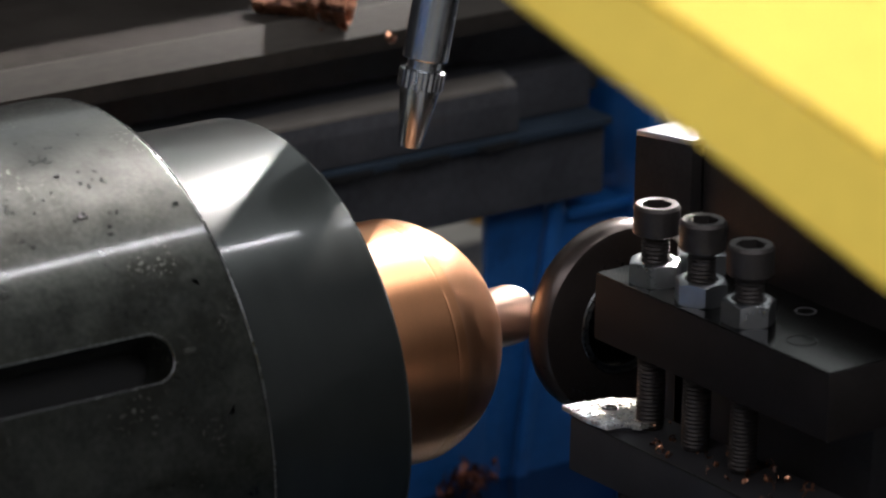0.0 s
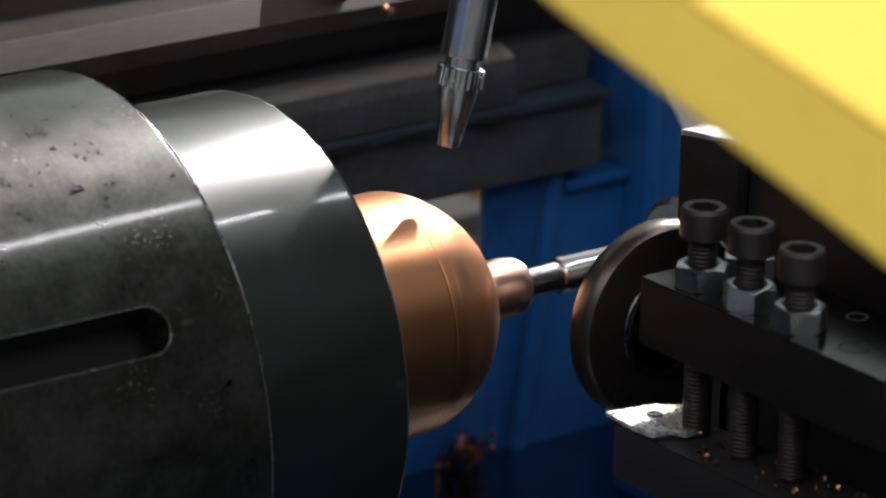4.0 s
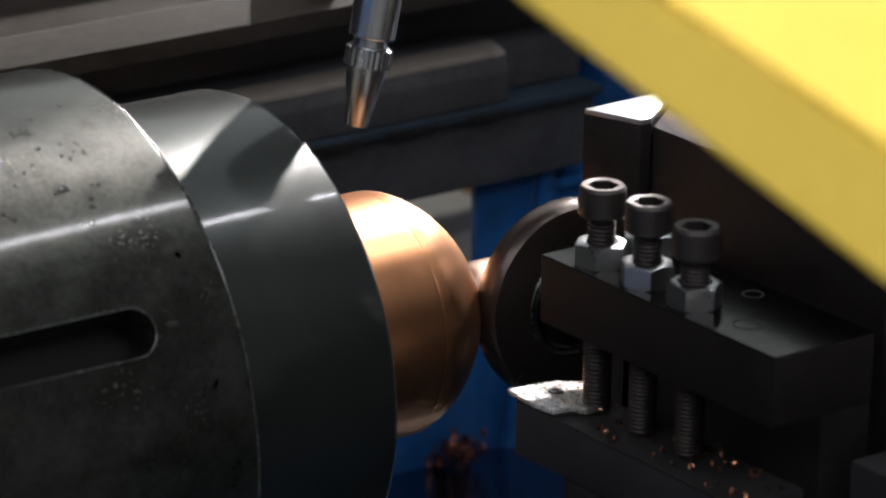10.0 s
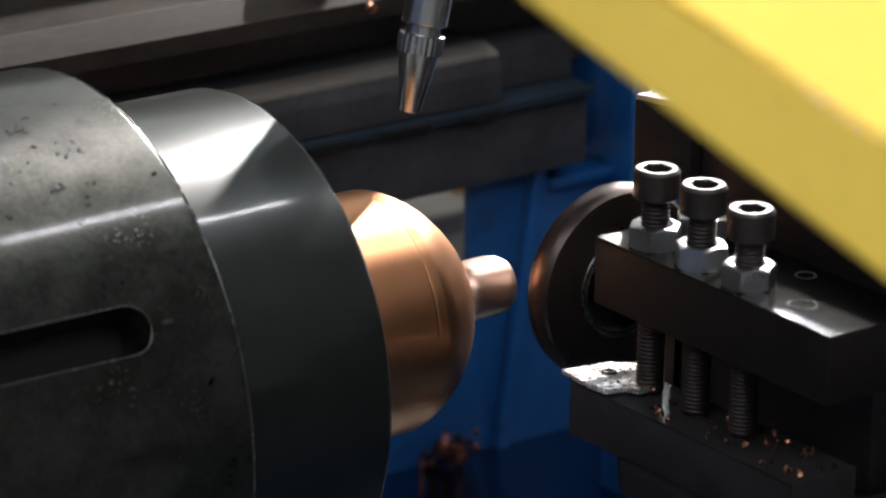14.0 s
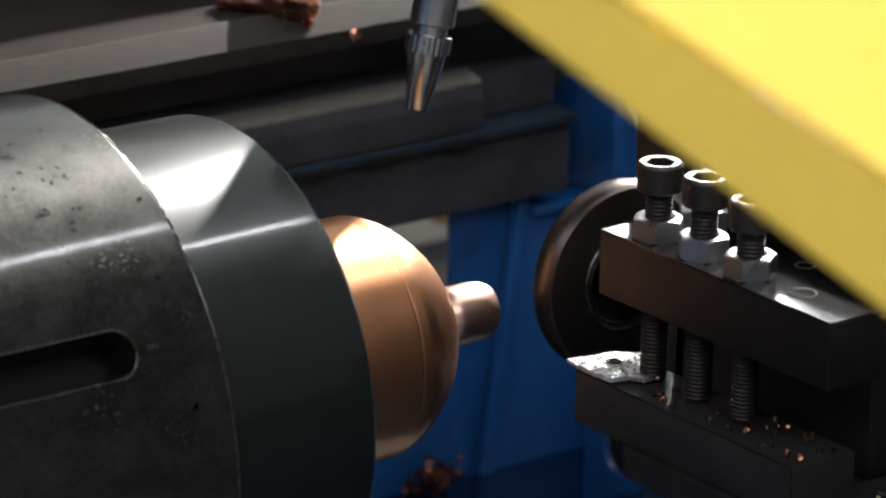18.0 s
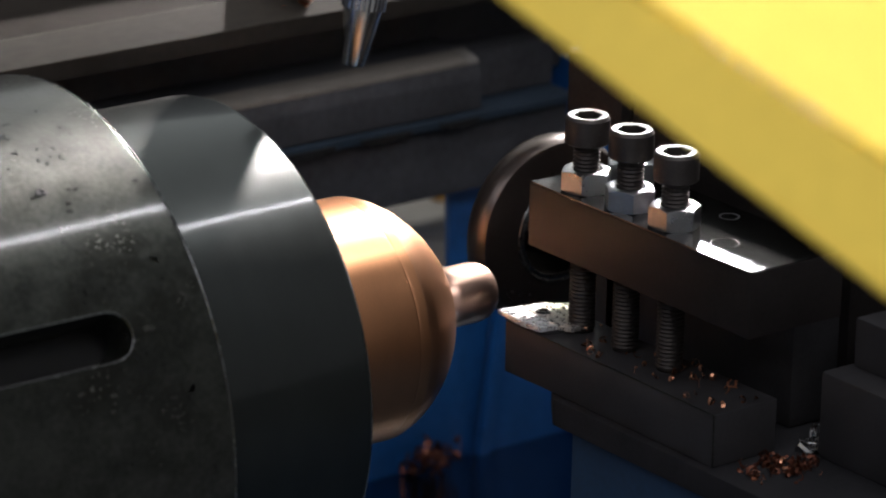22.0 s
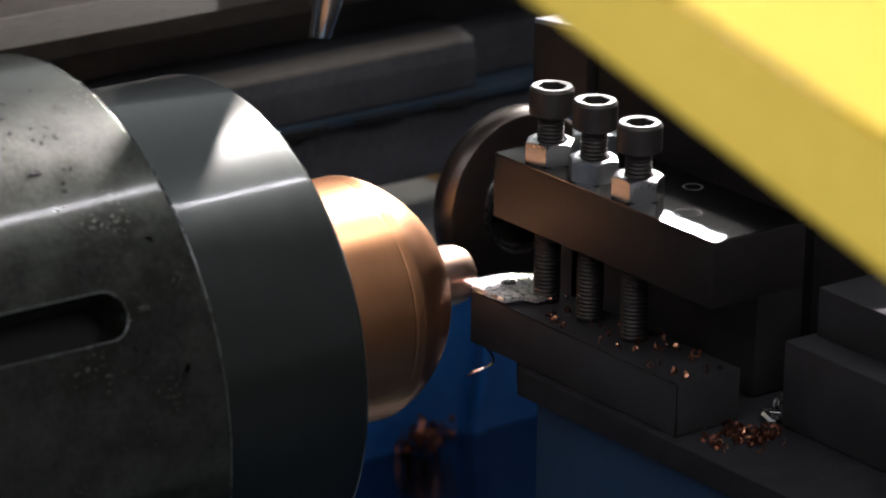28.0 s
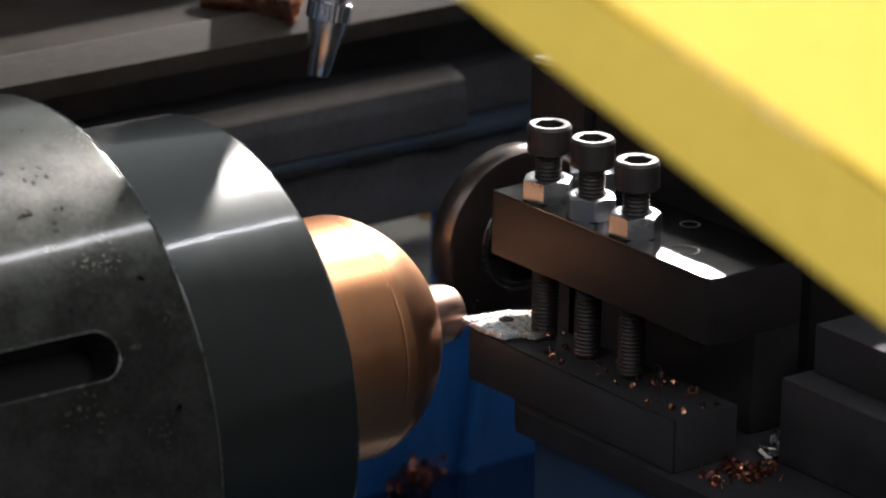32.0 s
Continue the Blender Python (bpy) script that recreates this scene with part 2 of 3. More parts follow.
    pairs = list(zip(rings, rings[1:])) + ([(rings[-1], rings[0])] if closed else [])
    for p, q in pairs:
        for k in range(seg):
            j = (k + 1) % seg
            if len(p) == 1 and len(q) == 1:
                continue
            if len(p) == 1:
                bm.faces.new((p[0], q[k], q[j]))
            elif len(q) == 1:
                bm.faces.new((p[k], q[0], p[j]))
            else:
                bm.faces.new((p[k], q[k], q[j], p[j]))
    return bm


def prism(points, axis, a0, a1, bevel=0.0, bm=None):
    """A polygon pushed along an axis: points in the two other axes, in the order y,z / x,z / x,y."""
    bm = bm or bmesh.new()

    def at(p, a):
        return {"x": (a, p[0], p[1]), "y": (p[0], a, p[1]), "z": (p[0], p[1], a)}[axis]
    lo = [bm.verts.new(at(p, a0)) for p in points]
    hi = [bm.verts.new(at(p, a1)) for p in points]
    fs = [bm.faces.new(lo), bm.faces.new(hi)]
    for k in range(len(points)):
        j = (k + 1) % len(points)
        fs.append(bm.faces.new((lo[k], lo[j], hi[j], hi[k])))
    bmesh.ops.recalc_face_normals(bm, faces=fs)
    if bevel:
        es = list({e for f in fs for e in f.edges})
        bmesh.ops.bevel(bm, geom=es, offset=bevel, segments=2, profile=0.6, affect="EDGES")
    return bm


def tube(path, radius, seg=10, bm=None, taper=None):
    """A round rod along a line of points."""
    bm = bm or bmesh.new()
    pts = [Vector(p) for p in path]
    rings = []
    for i, p in enumerate(pts):
        d = (pts[min(i + 1, len(pts) - 1)] - pts[max(i - 1, 0)]).normalized()
        u = d.orthogonal().normalized() if i == 0 else (u - d * u.dot(d)).normalized()
        v = d.cross(u)
        r = radius * (taper[i] if taper else 1)
        rings.append([bm.verts.new(p + r * (math.cos(k * math.tau / seg) * u + math.sin(k * math.tau / seg) * v)) for k in range(seg)])
    for p, q in zip(rings, rings[1:]):
        for k in range(seg):
            bm.faces.new((p[k], p[(k + 1) % seg], q[(k + 1) % seg], q[k]))
    bm.faces.new(rings[0])
    bm.faces.new(rings[-1][::-1])
    return bm


def ribbon(path, width, thick, bm=None, lean=0.0):
    """A flat shaving along a line of points."""
    bm = bm or bmesh.new()
    pts = [Vector(p) for p in path]
    rings = []
    u = None
    for i, p in enumerate(pts):
        d = (pts[min(i + 1, len(pts) - 1)] - pts[max(i - 1, 0)]).normalized()
        u = d.orthogonal().normalized() if u is None else (u - d * u.dot(d)).normalized()
        v = d.cross(u)
        a = lean * i
        w = (u * math.cos(a) + v * math.sin(a)) * width / 2
        h = (v * math.cos(a) - u * math.sin(a)) * thick / 2
        rings.append([bm.verts.new(p + s) for s in (w + h, w - h, -w - h, -w + h)])
    for p, q in zip(rings, rings[1:]):
        for k in range(4):
            bm.faces.new((p[k], p[(k + 1) % 4], q[(k + 1) % 4], q[k]))
    bm.faces.new(rings[0])
    bm.faces.new(rings[-1][::-1])
    return bm


# ---- the hall ----
def hall():
    tagged(part("floor", box(-4, 4, -4, 4, -0.2, 0, 0), CONCRETE), "grey concrete workshop floor", "floor", kind="structure")
    tagged(part("ceiling", box(-4, 4, -4, 4, 4, 4.2, 0), PLASTER), "pale grey workshop ceiling", "ceiling", kind="structure")
    for name, b in (("wall_north", (-4.2, 4.2, 4, 4.2)), ("wall_south", (-4.2, 4.2, -4.2, -4)), ("wall_east", (4, 4.2, -4, 4)), ("wall_west", (-4.2, -4, -4, 4))):
        tagged(part(name, box(*b, -0.2, 4.2, 0), PLASTER), "plain grey painted workshop wall", "wall", kind="structure")


# ---- machine frame and background ----
def machine():
    frame_ob = thing("machine_frame", "blue enamelled steel machine frame with oily dark bed beams", "machine frame", (0, 0, 0))
    Z = Z0

    def put(name, bm, mat, label="", parent=frame_ob, smooth=True):
        bmesh.ops.translate(bm, verts=bm.verts, vec=(0, 0, Z))
        return part(name, bm, mat, parent, label, smooth)
    # base with its chip tray
    put("base", box(-0.75, 0.95, -0.46, 0.275, -1.0, -0.192, 0.01), BLUE)
    # metal face, added as a reflector that throws light up on the copper
    put("chip_tray", box(-0.6, 0.62, -0.44, 0.213, -0.192, -0.1725, 0.002), TRAY_MIRROR, "chip tray with a reflective metal face")
    # headstock that carries the spindle
    put("headstock", box(-0.62, -0.34, -0.20, 0.195, -0.192, 0.16, 0.01), BLUE)
    # bed cover, rail and beam behind the spindle
    put("bed_cover", prism([(0.200, 0.0435), (0.200, 0.0515), (0.214, 0.0595), (0.36, 0.0595), (0.36, 0.0435)], "x", -0.70, 0.60, 0.0006), BED, "brown oily steel bed cover with a bevelled front")
    # light on the bevel is painted: a paler skin over the bed colour
    put("lit_bevel", prism([(0.1996, 0.0517), (0.2138, 0.0599), (0.2150, 0.0599), (0.2150, 0.0593), (0.2140, 0.0593), (0.2002, 0.0513)], "x", -0.70, 0.60, 0.0001), BED_LIT, "bevel of the bed cover, paler as its lit face")
    put("bed_front", box(-0.70, 0.60, 0.235, 0.36, -0.0050, 0.0430, 0.001), DARKPAINT, "dark painted bed front")
    put("rail", prism([(0.200, -0.0045), (0.200, 0.0095), (0.203, 0.0168), (0.213, 0.0199), (0.2345, 0.0199), (0.2345, -0.0045)], "x", -0.70, 0.2765, 0.0012), DARKPAINT, "dark oily rail with a paler upper edge")
    # the rail's lit upper edge, put in as a strip of paler colour
    put("lit_strip", prism([(0.2020, 0.0155), (0.2026, 0.0172), (0.2130, 0.0203), (0.2130, 0.0197), (0.2032, 0.0166), (0.2026, 0.0155)], "x", -0.70, 0.2760, 0.0001), RAIL_LIT, "upper edge of the rail, paler as its lit face")
    # paler patch that paints the reflection at the rail's end
    put("glint_end", prism([(0.2016, 0.0158), (0.2022, 0.0175), (0.2128, 0.0207), (0.2130, 0.0202), (0.2028, 0.0170), (0.2024, 0.0158)], "x", 0.2700, 0.2758, 0.0001), RAIL_GLINT, "end of the rail edge, paler for its reflection")
    put("rail_stop", box(0.277, 0.327, 0.214, 0.2345, -0.0045, 0.0165, 0.001), DARKPAINT)
    put("beam_lip", box(-0.70, 0.327, 0.197, 0.30, -0.0092, -0.0050, 0.001), OILBLUE)
    put("beam", box(-0.70, 0.3265, 0.202, 0.235, -0.0420, -0.0097, 0.0015), DARKPAINT, "dark oily steel beam")
    # broken black strips that stand for the shadow gap under the lip
    rnd = random.Random(31)
    x = -0.05
    while x < 0.26:
        w = rnd.uniform(0.02, 0.075)
        outline = [(x + w * k / 12, -0.0068) for k in range(13)] + [(x + w * k / 12, -0.0068 - rnd.uniform(0.0016, 0.0036) * (0.5 if k in (0, 12) else 1)) for k in range(12, -1, -1)]
        put("gap_shade", prism(outline, "y", 0.1958, 0.1972), SHADE_BLACK, "black strip for the shadow gap under the lip", smooth=False)
        x += w + rnd.uniform(0.004, 0.022)
    # blue end casting
    put("column", prism([(0.2705, -0.046), (0.3035, -0.046), (0.2850, -0.180), (0.2730, -0.180)], "y", 0.2140, 0.2180, 0.0006), BLUE)
    put("corner_rib", prism([(0.3035, -0.043), (0.3105, -0.043), (0.2915, -0.180), (0.2850, -0.180)], "y", 0.2080, 0.2135, 0.0015), BLUE)
    put("end_panel", prism([(0.3110, -0.0495), (0.3470, -0.0495), (0.3470, -0.180), (0.2920, -0.180)], "y", 0.2110, 0.2300, 0.001), BLUE)
    put("panel_lip", box(0.3110, 0.3470, 0.2062, 0.2108, -0.0535, -0.0486, 0.0015), BLUE)
    put("recess_back", box(0.3275, 0.3470, 0.240, 0.26, -0.0490, 0.001, 0.001), BLUE)
    put("pillar", box(0.3475, 0.3560, 0.196, 0.26, -0.180, 0.000, 0.002), BLUE)
    put("side_gusset", prism([(0.3565, -0.004), (0.380, -0.046), (0.400, -0.180), (0.3565, -0.180)], "y", 0.200, 0.26, 0.001), BLUE)
    put("lower_panel", box(-0.10, 0.2728, 0.2140, 0.2180, -0.180, -0.100, 0.0006), BLUE)
    put("end_plate", box(0.297, 0.303, -0.12, 0.150, -0.180, -0.128, 0.002), BLUE, "blue end plate with a drilled boss")
    put("boss", lathe([(0.289, 0.0105), (0.287, 0.0125), (0.287, 0.0195), (0.289, 0.0215), (0.2975, 0.0225)], "x", 48, (0, 0.112, -0.130)), BLUE)
    put("boss_bore", lathe([(0.2895, 0.0), (0.2895, 0.0110)], "x", 32, (0, 0.112, -0.130)), SHADE_BLACK)
    # unseen board, added to keep bright reflections off the bed
    put("reflection_block", box(-0.70, 0.60, 0.3605, 0.372, 0.046, 0.21, 0.002), DARKPAINT, "dark upright board added to block reflections in the bed")
    return frame_ob


def cabinet_behind():
    c = thing("cabinet", "beige painted cabinet with an orange corner seen behind the frame", "cabinet", (0.36, 0.535, 0))
    z = Z0
    part("body", box(-0.4, 0.5, -0.02, 0.4, 0, z - 0.1865, 0.002), BEIGE, c)
    # top coloured darker than the body, to offset the lamplight on it
    part("top", box(-0.4, 0.5, -0.024, 0.4, z - 0.1860, z - 0.1810, 0.0015), BEIGE_DIM, c, "cabinet top in dimmed beige")
    part("corner_plate", box(0.147, 0.19, -0.004, 0.03, z - 0.1809, z - 0.1770, 0.001), ORANGE, c, "orange corner plate")


def sheet(name, corners, thick, mat, parent, label=""):
    """A bent sheet: quads (a, b, c, d) given a wall thickness."""
    bm = bmesh.new()
    a, b, c, d = [Vector(p) for p in corners]
    nrm = (b - a).cross(d - a).normalized() * thick
    lo = [bm.verts.new(p) for p in (a, b, c, d)]
    hi = [bm.verts.new(p + nrm) for p in (a, b, c, d)]
    bm.faces.new(lo)
    bm.faces.new(hi[::-1])
    for k in range(4):
        j = (k + 1) % 4
        bm.faces.new((lo[k], hi[k], hi[j], lo[j]))
    bmesh.ops.bevel(bm, geom=list(bm.edges), offset=thick * 0.3, segments=2, affect="EDGES")
    return part(name, bm, mat, parent, label)


def guard():
    """The yellow sloping guard between the camera and the tool, on a post out at the side."""
    g = thing("guard", "bright yellow enamelled sheet metal machine guard", "machine guard", (0, 0, 0))
    a, b = Vector((-0.2401, -0.4710, Z0 + 0.2788)), Vector((-0.1899, -0.5317, Z0 + 0.2246))
    c, d = Vector((-0.2155, -0.4892, Z0 + 0.2793)), Vector((-0.1848, -0.5240, Z0 + 0.2518))
    a, b = a - (b - a) * 1.0, b + (b - a) * 1.2
    c, d = c - (d - c) * 2.2, d + (d - c) * 2.4
    back = Vector((0.05, 0.09, 0.115))
    sheet("flange", (a, b, d, c), 0.002, YELLOW, g, "folded yellow guard flange")
    sheet("panel", (c, d, d + back, c + back), 0.002, YELLOW, g)
    part("post", tube([b + Vector((0.01, 0.004, 0.02)), (b.x + 0.01, b.y - 0.01, b.z - 0.1), (b.x + 0.01, b.y - 0.01, 0)], 0.012, 16), YELLOW, g)
    return g


# ---- spindle ----
R1, R2, L1, X2 = 0.1122, 0.0938, 0.0656, 0.0044


def sleeve_bm():
    """Outer sleeve with a round-ended slot cut through its wall."""
    bm = bmesh.new()

    def on(x, a, r=R1):
        return Vector((x, -r * math.cos(a), r * math.sin(a)))
    a0, hw, xr, xl = radians(30.2), 0.0084, -0.0974, -0.30
    n = 14
    stad = []
    for k in range(n + 1):
        t = -math.pi / 2 + math.pi * k / n
        stad.append((xr - hw + hw * math.cos(t), hw * math.sin(t)))
    for k in range(n + 1):
        t = math.pi / 2 + math.pi * k / n
        stad.append((xl + hw + hw * math.cos(t), hw * math.sin(t)))
    wx0, wx1, wa = -0.318, -0.0790, radians(12)
    rect = []
    cx, half = (xr + xl) / 2, (xr - xl) / 2
    for x, s in stad:
        a = s / R1
        k = max(-1, min(1, s / hw))
        if x > xr - hw - 1e-6:
            u = (x - (xr - hw)) / hw
            if abs(k) < 0.72:
                rect.append((wx1, wa * k / 0.72))
            else:
                rect.append((xr - hw + (wx1 - xr + hw) * min(1, u / 0.70), wa * (1 if k > 0 else -1)))
        else:
            u = ((xl + hw) - x) / hw
            if abs(k) < 0.72:
                rect.append((wx0, wa * k / 0.72))
            else:
                rect.append((xl + hw - (xl + hw - wx0) * min(1, u / 0.70), wa * (1 if k > 0 else -1)))
    inner = [bm.verts.new(on(x, a0 + s / R1)) for x, s in stad]
    mid = [bm.verts.new(on(x, a0 + s / R1, R1 - 0.0008)) for x, s in [((x - cx) * 0.9965 + cx, s * 0.95) for x, s in stad]]
    deep = [bm.verts.new(on(x, a0 + s / R1, R1 - 0.018)) for x, s in [((x - cx) * 0.9965 + cx, s * 0.95) for x, s in stad]]
    steps = 3
    layers = [inner]
    for j in range(1, steps + 1):
        f = j / steps
        layers.append([bm.verts.new(on(x + (u - x) * f, a0 + (s / R1) + (v - s / R1) * f)) for (x, s), (u, v) in zip(stad, rect)])
    m = len(stad)
    for p, q in list(zip(layers, layers[1:])) + [(inner, mid), (mid, deep)]:
        for k in range(m):
            j = (k + 1) % m
            bm.faces.new((p[k], p[j], q[j], q[k]))
    # the rest of the cylinder
    seg = 90
    amin, amax = a0 + wa, a0 - wa + math.tau
    xs = [-0.36, wx0, wx1, -L1 - 0.0018]
    grid = [[bm.verts.new(on(x, amin + (amax - amin) * k / seg)) for k in range(seg + 1)] for x in xs]
    for r, s in zip(grid, grid[1:]):
        for k in range(seg):
            bm.faces.new((r[k], r[k + 1], s[k + 1], s[k]))
    for x0, x1 in ((-0.36, wx0), (wx1, -L1 - 0.0018)):
        cells = [[bm.verts.new(on(x, a0 - wa + 2 * wa * k / 8)) for k in range(9)] for x in (x0, x1)]
        for k in range(8):
            bm.faces.new((cells[0][k], cells[0][k + 1], cells[1][k + 1], cells[1][k]))
    bmesh.ops.remove_doubles(bm, verts=bm.verts, dist=1e-5)
    lathe([(-L1 - 0.0018, R1), (-L1 - 0.0008, R1 - 0.0003), (-L1 - 0.0002, R1 - 0.0009), (-L1, R1 - 0.0018), (-L1, R2 + 0.0006)], "x", 180, bm=bm)
    return bm


def spindle():
    s = thing("spindle_chuck", "dark turned steel spindle sleeve with a long round-ended slot", "chuck", (0, 0, Z0 + 0.001))
    outer = part("outer_sleeve", sleeve_bm(), SLEEVE_OLD, s, "worn grey steel sleeve with rust specks and a slot")
    burr = [Vector((-0.1058 + 0.0084 * math.cos(t), 0, 0.0084 * math.sin(t))) for t in [-math.pi / 2 + math.pi * k / 16 for k in range(17)]]
    burr = [Vector((-0.28, 0, -0.0084))] + burr + [Vector((-0.28, 0, 0.0084))]
    part("slot_edge", tube([(p.x, -R1 * math.cos(radians(30.2) + p.z / R1), R1 * math.sin(radians(30.2) + p.z / R1)) for p in burr], 0.00026, 6), RIM, s, "worn bright edge of the slot")
    part("inner_core", lathe([(-0.36, 0.0928), (-0.0745, 0.0928), (-0.0745, 0.06)], "x", 64), SHADE_BLACK, s)
    inner = part("clamping_sleeve", lathe([(-0.074, R2), (X2 - 0.0026, R2), (X2 - 0.0012, R2 - 0.0004), (X2 - 0.0004, R2 - 0.0012), (X2, R2 - 0.0026), (X2, 0.0485), (-0.05, 0.0485)], "x", 180), SLEEVE_NEW, s, "smooth turned steel clamping sleeve")
    mark = [(x, -(R1 + 0.0002) * math.cos(radians(30.2)), (R1 + 0.0002) * math.sin(radians(30.2))) for x in (-0.0935, -0.0910, -0.0888)]
    part("witness_mark", ribbon(mark, 0.0018, 0.0004), SLEEVE_OLD, s)
    # added rings of paler steel that draw the rims' highlight
    for sleeve, x, rr, r in ((outer, -L1 - 0.0007, R1 - 0.0005, 0.0005), (inner, X2 - 0.0009, R2 - 0.0007, 0.0003)):
        ring = [(x + r * math.cos(k * math.tau / 8), rr + r * math.sin(k * math.tau / 8)) for k in range(8)]
        part("rim_highlight", lathe(ring, "x", 180, closed=True), RIM, sleeve, "added bright ring for the rim's highlight")
    for x, a, r in ((-0.1068, 68.9, 0.0012), (-0.1080, 58.7, 0.0021), (-0.0724, 57.4, 0.0010)):
        bm = lathe([(-0.002, r), (0.00015, r), (0.00025, r * 0.8), (0.00005, r * 0.5), (0.0, 0.0)], "z", 14)
        for v in bm.verts:
            w = 1 + 0.25 * math.sin(3 * math.atan2(v.co.y, v.co.x) + x * 900)
            v.co.x, v.co.y = v.co.x * w, v.co.y * w * 0.7
        bm.transform(Matrix.Translation((x, -R1 * math.cos(radians(a)), R1 * math.sin(radians(a)))) @ Euler((radians(90 - a), 0, 0)).to_matrix().to_4x4())
        part("dent", bm, BLACK, s)
    return s


# ---- copper workpiece ----
RC, DOME_X = 0.0463, 0.0640
RADII = [RC * math.cos(k / 40 * math.pi / 2) for k in range(40)]


def dome_at(r, reach, power):
    """How far along the axis the dome has the radius r."""
    return DOME_X + reach * max(0.0, 1 - (r / RC) ** 2) ** (1 / power)


def copper_vessel():
    """A tube end whose dome is rings that slide into one another as the roller flattens it."""
    c = thing("copper_vessel", "spun copper tube end with a rounded dome and short neck", "copper vessel", (0, 0, Z0 + 0.0004))
    part("shell", lathe([(-0.06, RC), (0, RC), (0.02, RC), (0.04, RC), (0.0586, RC), (0.0595, RC), (0.0597, RC - 0.00005), (0.0598, RC - 0.00008), (0.0600, RC - 0.00004), (0.0602, RC), (0.0612, RC), (DOME_X, RC), (DOME_X - 0.001, RC - 0.001)], "x", 160), COPPER, c, "shiny copper tube with a crease at its shoulder")
    rings = []
    for r0, r1 in zip(RADII, RADII[1:]):
        if r1 < 0.009:
            break
        prof = [(dome_at(r0, 0.0348, 1.45) - 0.004, r0 - 0.0004), (dome_at(r0, 0.0348, 1.45) - 0.0003, r0 - 0.00005)]
        prof += [(dome_at(r, 0.0348, 1.45), r) for r in [r0 + (r1 - r0) * k / 2 for k in range(3)]]
        prof.append((prof[-1][0] - 0.0008, r1 - 0.0006))
        ring = part("dome_ring", lathe(prof, "x", 160), COPPER_DOME, c)
        rings.append((ring, dome_at(r1, 0.0385, 1.62) - dome_at(r1, 0.0348, 1.45)))
    neck = part("neck", lathe([(0.090, 0.0094), (0.1000, 0.0096), (0.1016, 0.0102), (0.1032, 0.0112), (0.1060, 0.0116), (0.1175, 0.0116), (0.1210, 0.0110), (0.1234, 0.0097), (0.1246, 0.0074), (0.1248, 0.0050), (0.115, 0.0045)], "x", 72), COPPER_NECK, c, "short closed polished copper neck")
    return rings, neck


# ---- tailstock ----
def tailstock():
    t = thing("tailstock", "steel tailstock quill with a stepped centre pin", "tailstock")
    part("centre_pin", lathe([(0.108, 0.0), (0.108, 0.0054), (0.1415, 0.0058), (0.1420, 0.0068), (0.1428, 0.0072), (0.30, 0.0072)], "x", 48), STEEL, t, "polished stepped steel centre pin")
    part("quill", lathe([(0.199, 0.0), (0.199, 0.0175), (0.2015, 0.0200), (0.34, 0.0200)], "x", 64), STEEL, t)
    part("quill_screw", lathe([(0.0195, 0.0028), (0.0198, 0.0022), (0.0192, 0.0)], "z", 24, (0.208, 0, 0)), BLACK, t)
    part("head", box(0.2220, 0.42, -0.050, 0.0195, -0.0895, 0.031, 0.002), BLACK, t, "black steel tailstock head")
    part("lock_screw", lathe([(0.0326, 0.0055), (0.0375, 0.0055), (0.0385, 0.0045), (0.0385, 0.0)], "z", 32, (0.2370, 0.0110, 0)), ZINC, t)
    part("foot", box(0.235, 0.42, -0.060, 0.040, -0.1095, -0.09, 0.002), BLACK, t)
    part("head_face", box(0.2225, 0.419, -0.0495, 0.0190, 0.0311, 0.0325, 0.0004), ZINC, t, "pale metal top face of the tailstock head")
    # unseen blocks, added to shade the tool plate until the tailstock retracts
    part("work_light_block", box(0.421, 0.449, -0.300, 0.085, -0.1095, 0.420, 0.003), BLACK, t)
    part("low_lamp_block", box(0.450, 0.458, 0.215, 0.335, 0.170, 0.265, 0.003), BLACK, t, "unseen black plate added to block the low lamp")
    return t


# ---- tool carriage (at its place when the cutter reaches the neck) ----
def cap_screw(at, parent, length=0.075, head_top=0.0913):
    x, y = at
    zt = head_top
    b = part("bolt", lathe([(zt - length, 0.0), (zt - length, 0.0042), (zt - length + 0.001, 0.0049)] +
             [(zt - length + 0.001 + 0.00075 * k, 0.0050 if k % 2 else 0.0043) for k in range(int((length - 0.012) / 0.00075))] +
             [(zt - 0.0105, 0.0043)], "z", 32, (x, y, 0)), SCREWBLACK, parent, "black socket head cap screw")
    bm = lathe([(zt - 0.0105, 0.0043), (zt - 0.0105, 0.0076), (zt - 0.0100, 0.0081), (zt - 0.0012, 0.0081), (zt, 0.0073), (zt, 0.0057)], "z", 48, (x, y, 0))
    ring = [v for v in bm.verts if abs(v.co.z - zt) < 1e-6 and math.hypot(v.co.x - x, v.co.y - y) < 0.0060]
    ring.sort(key=lambda v: math.atan2(v.co.y - y, v.co.x - x))

    def hexr(a):
        a = (a + math.pi / 6) % (math.pi / 3) - math.pi / 6
        return 0.0053 * math.cos(math.pi / 6) / math.cos(a)
    prev = ring
    for dz in (0.0002, 0.0062):
        lay = []
        for v in ring:
            ang = math.atan2(v.co.y - y, v.co.x - x)
            r = hexr(ang)
            lay.append(bm.verts.new((x + r * math.cos(ang), y + r * math.sin(ang), zt - dz)))
        for k in range(len(ring)):
            j = (k + 1) % len(ring)
            bm.faces.new((prev[k], prev[j], lay[j], lay[k]))
        prev = lay
    bm.faces.new(prev)
    part("head", bm, SCREWBLACK, b, "knurled black screw head with a hex socket")
    return b


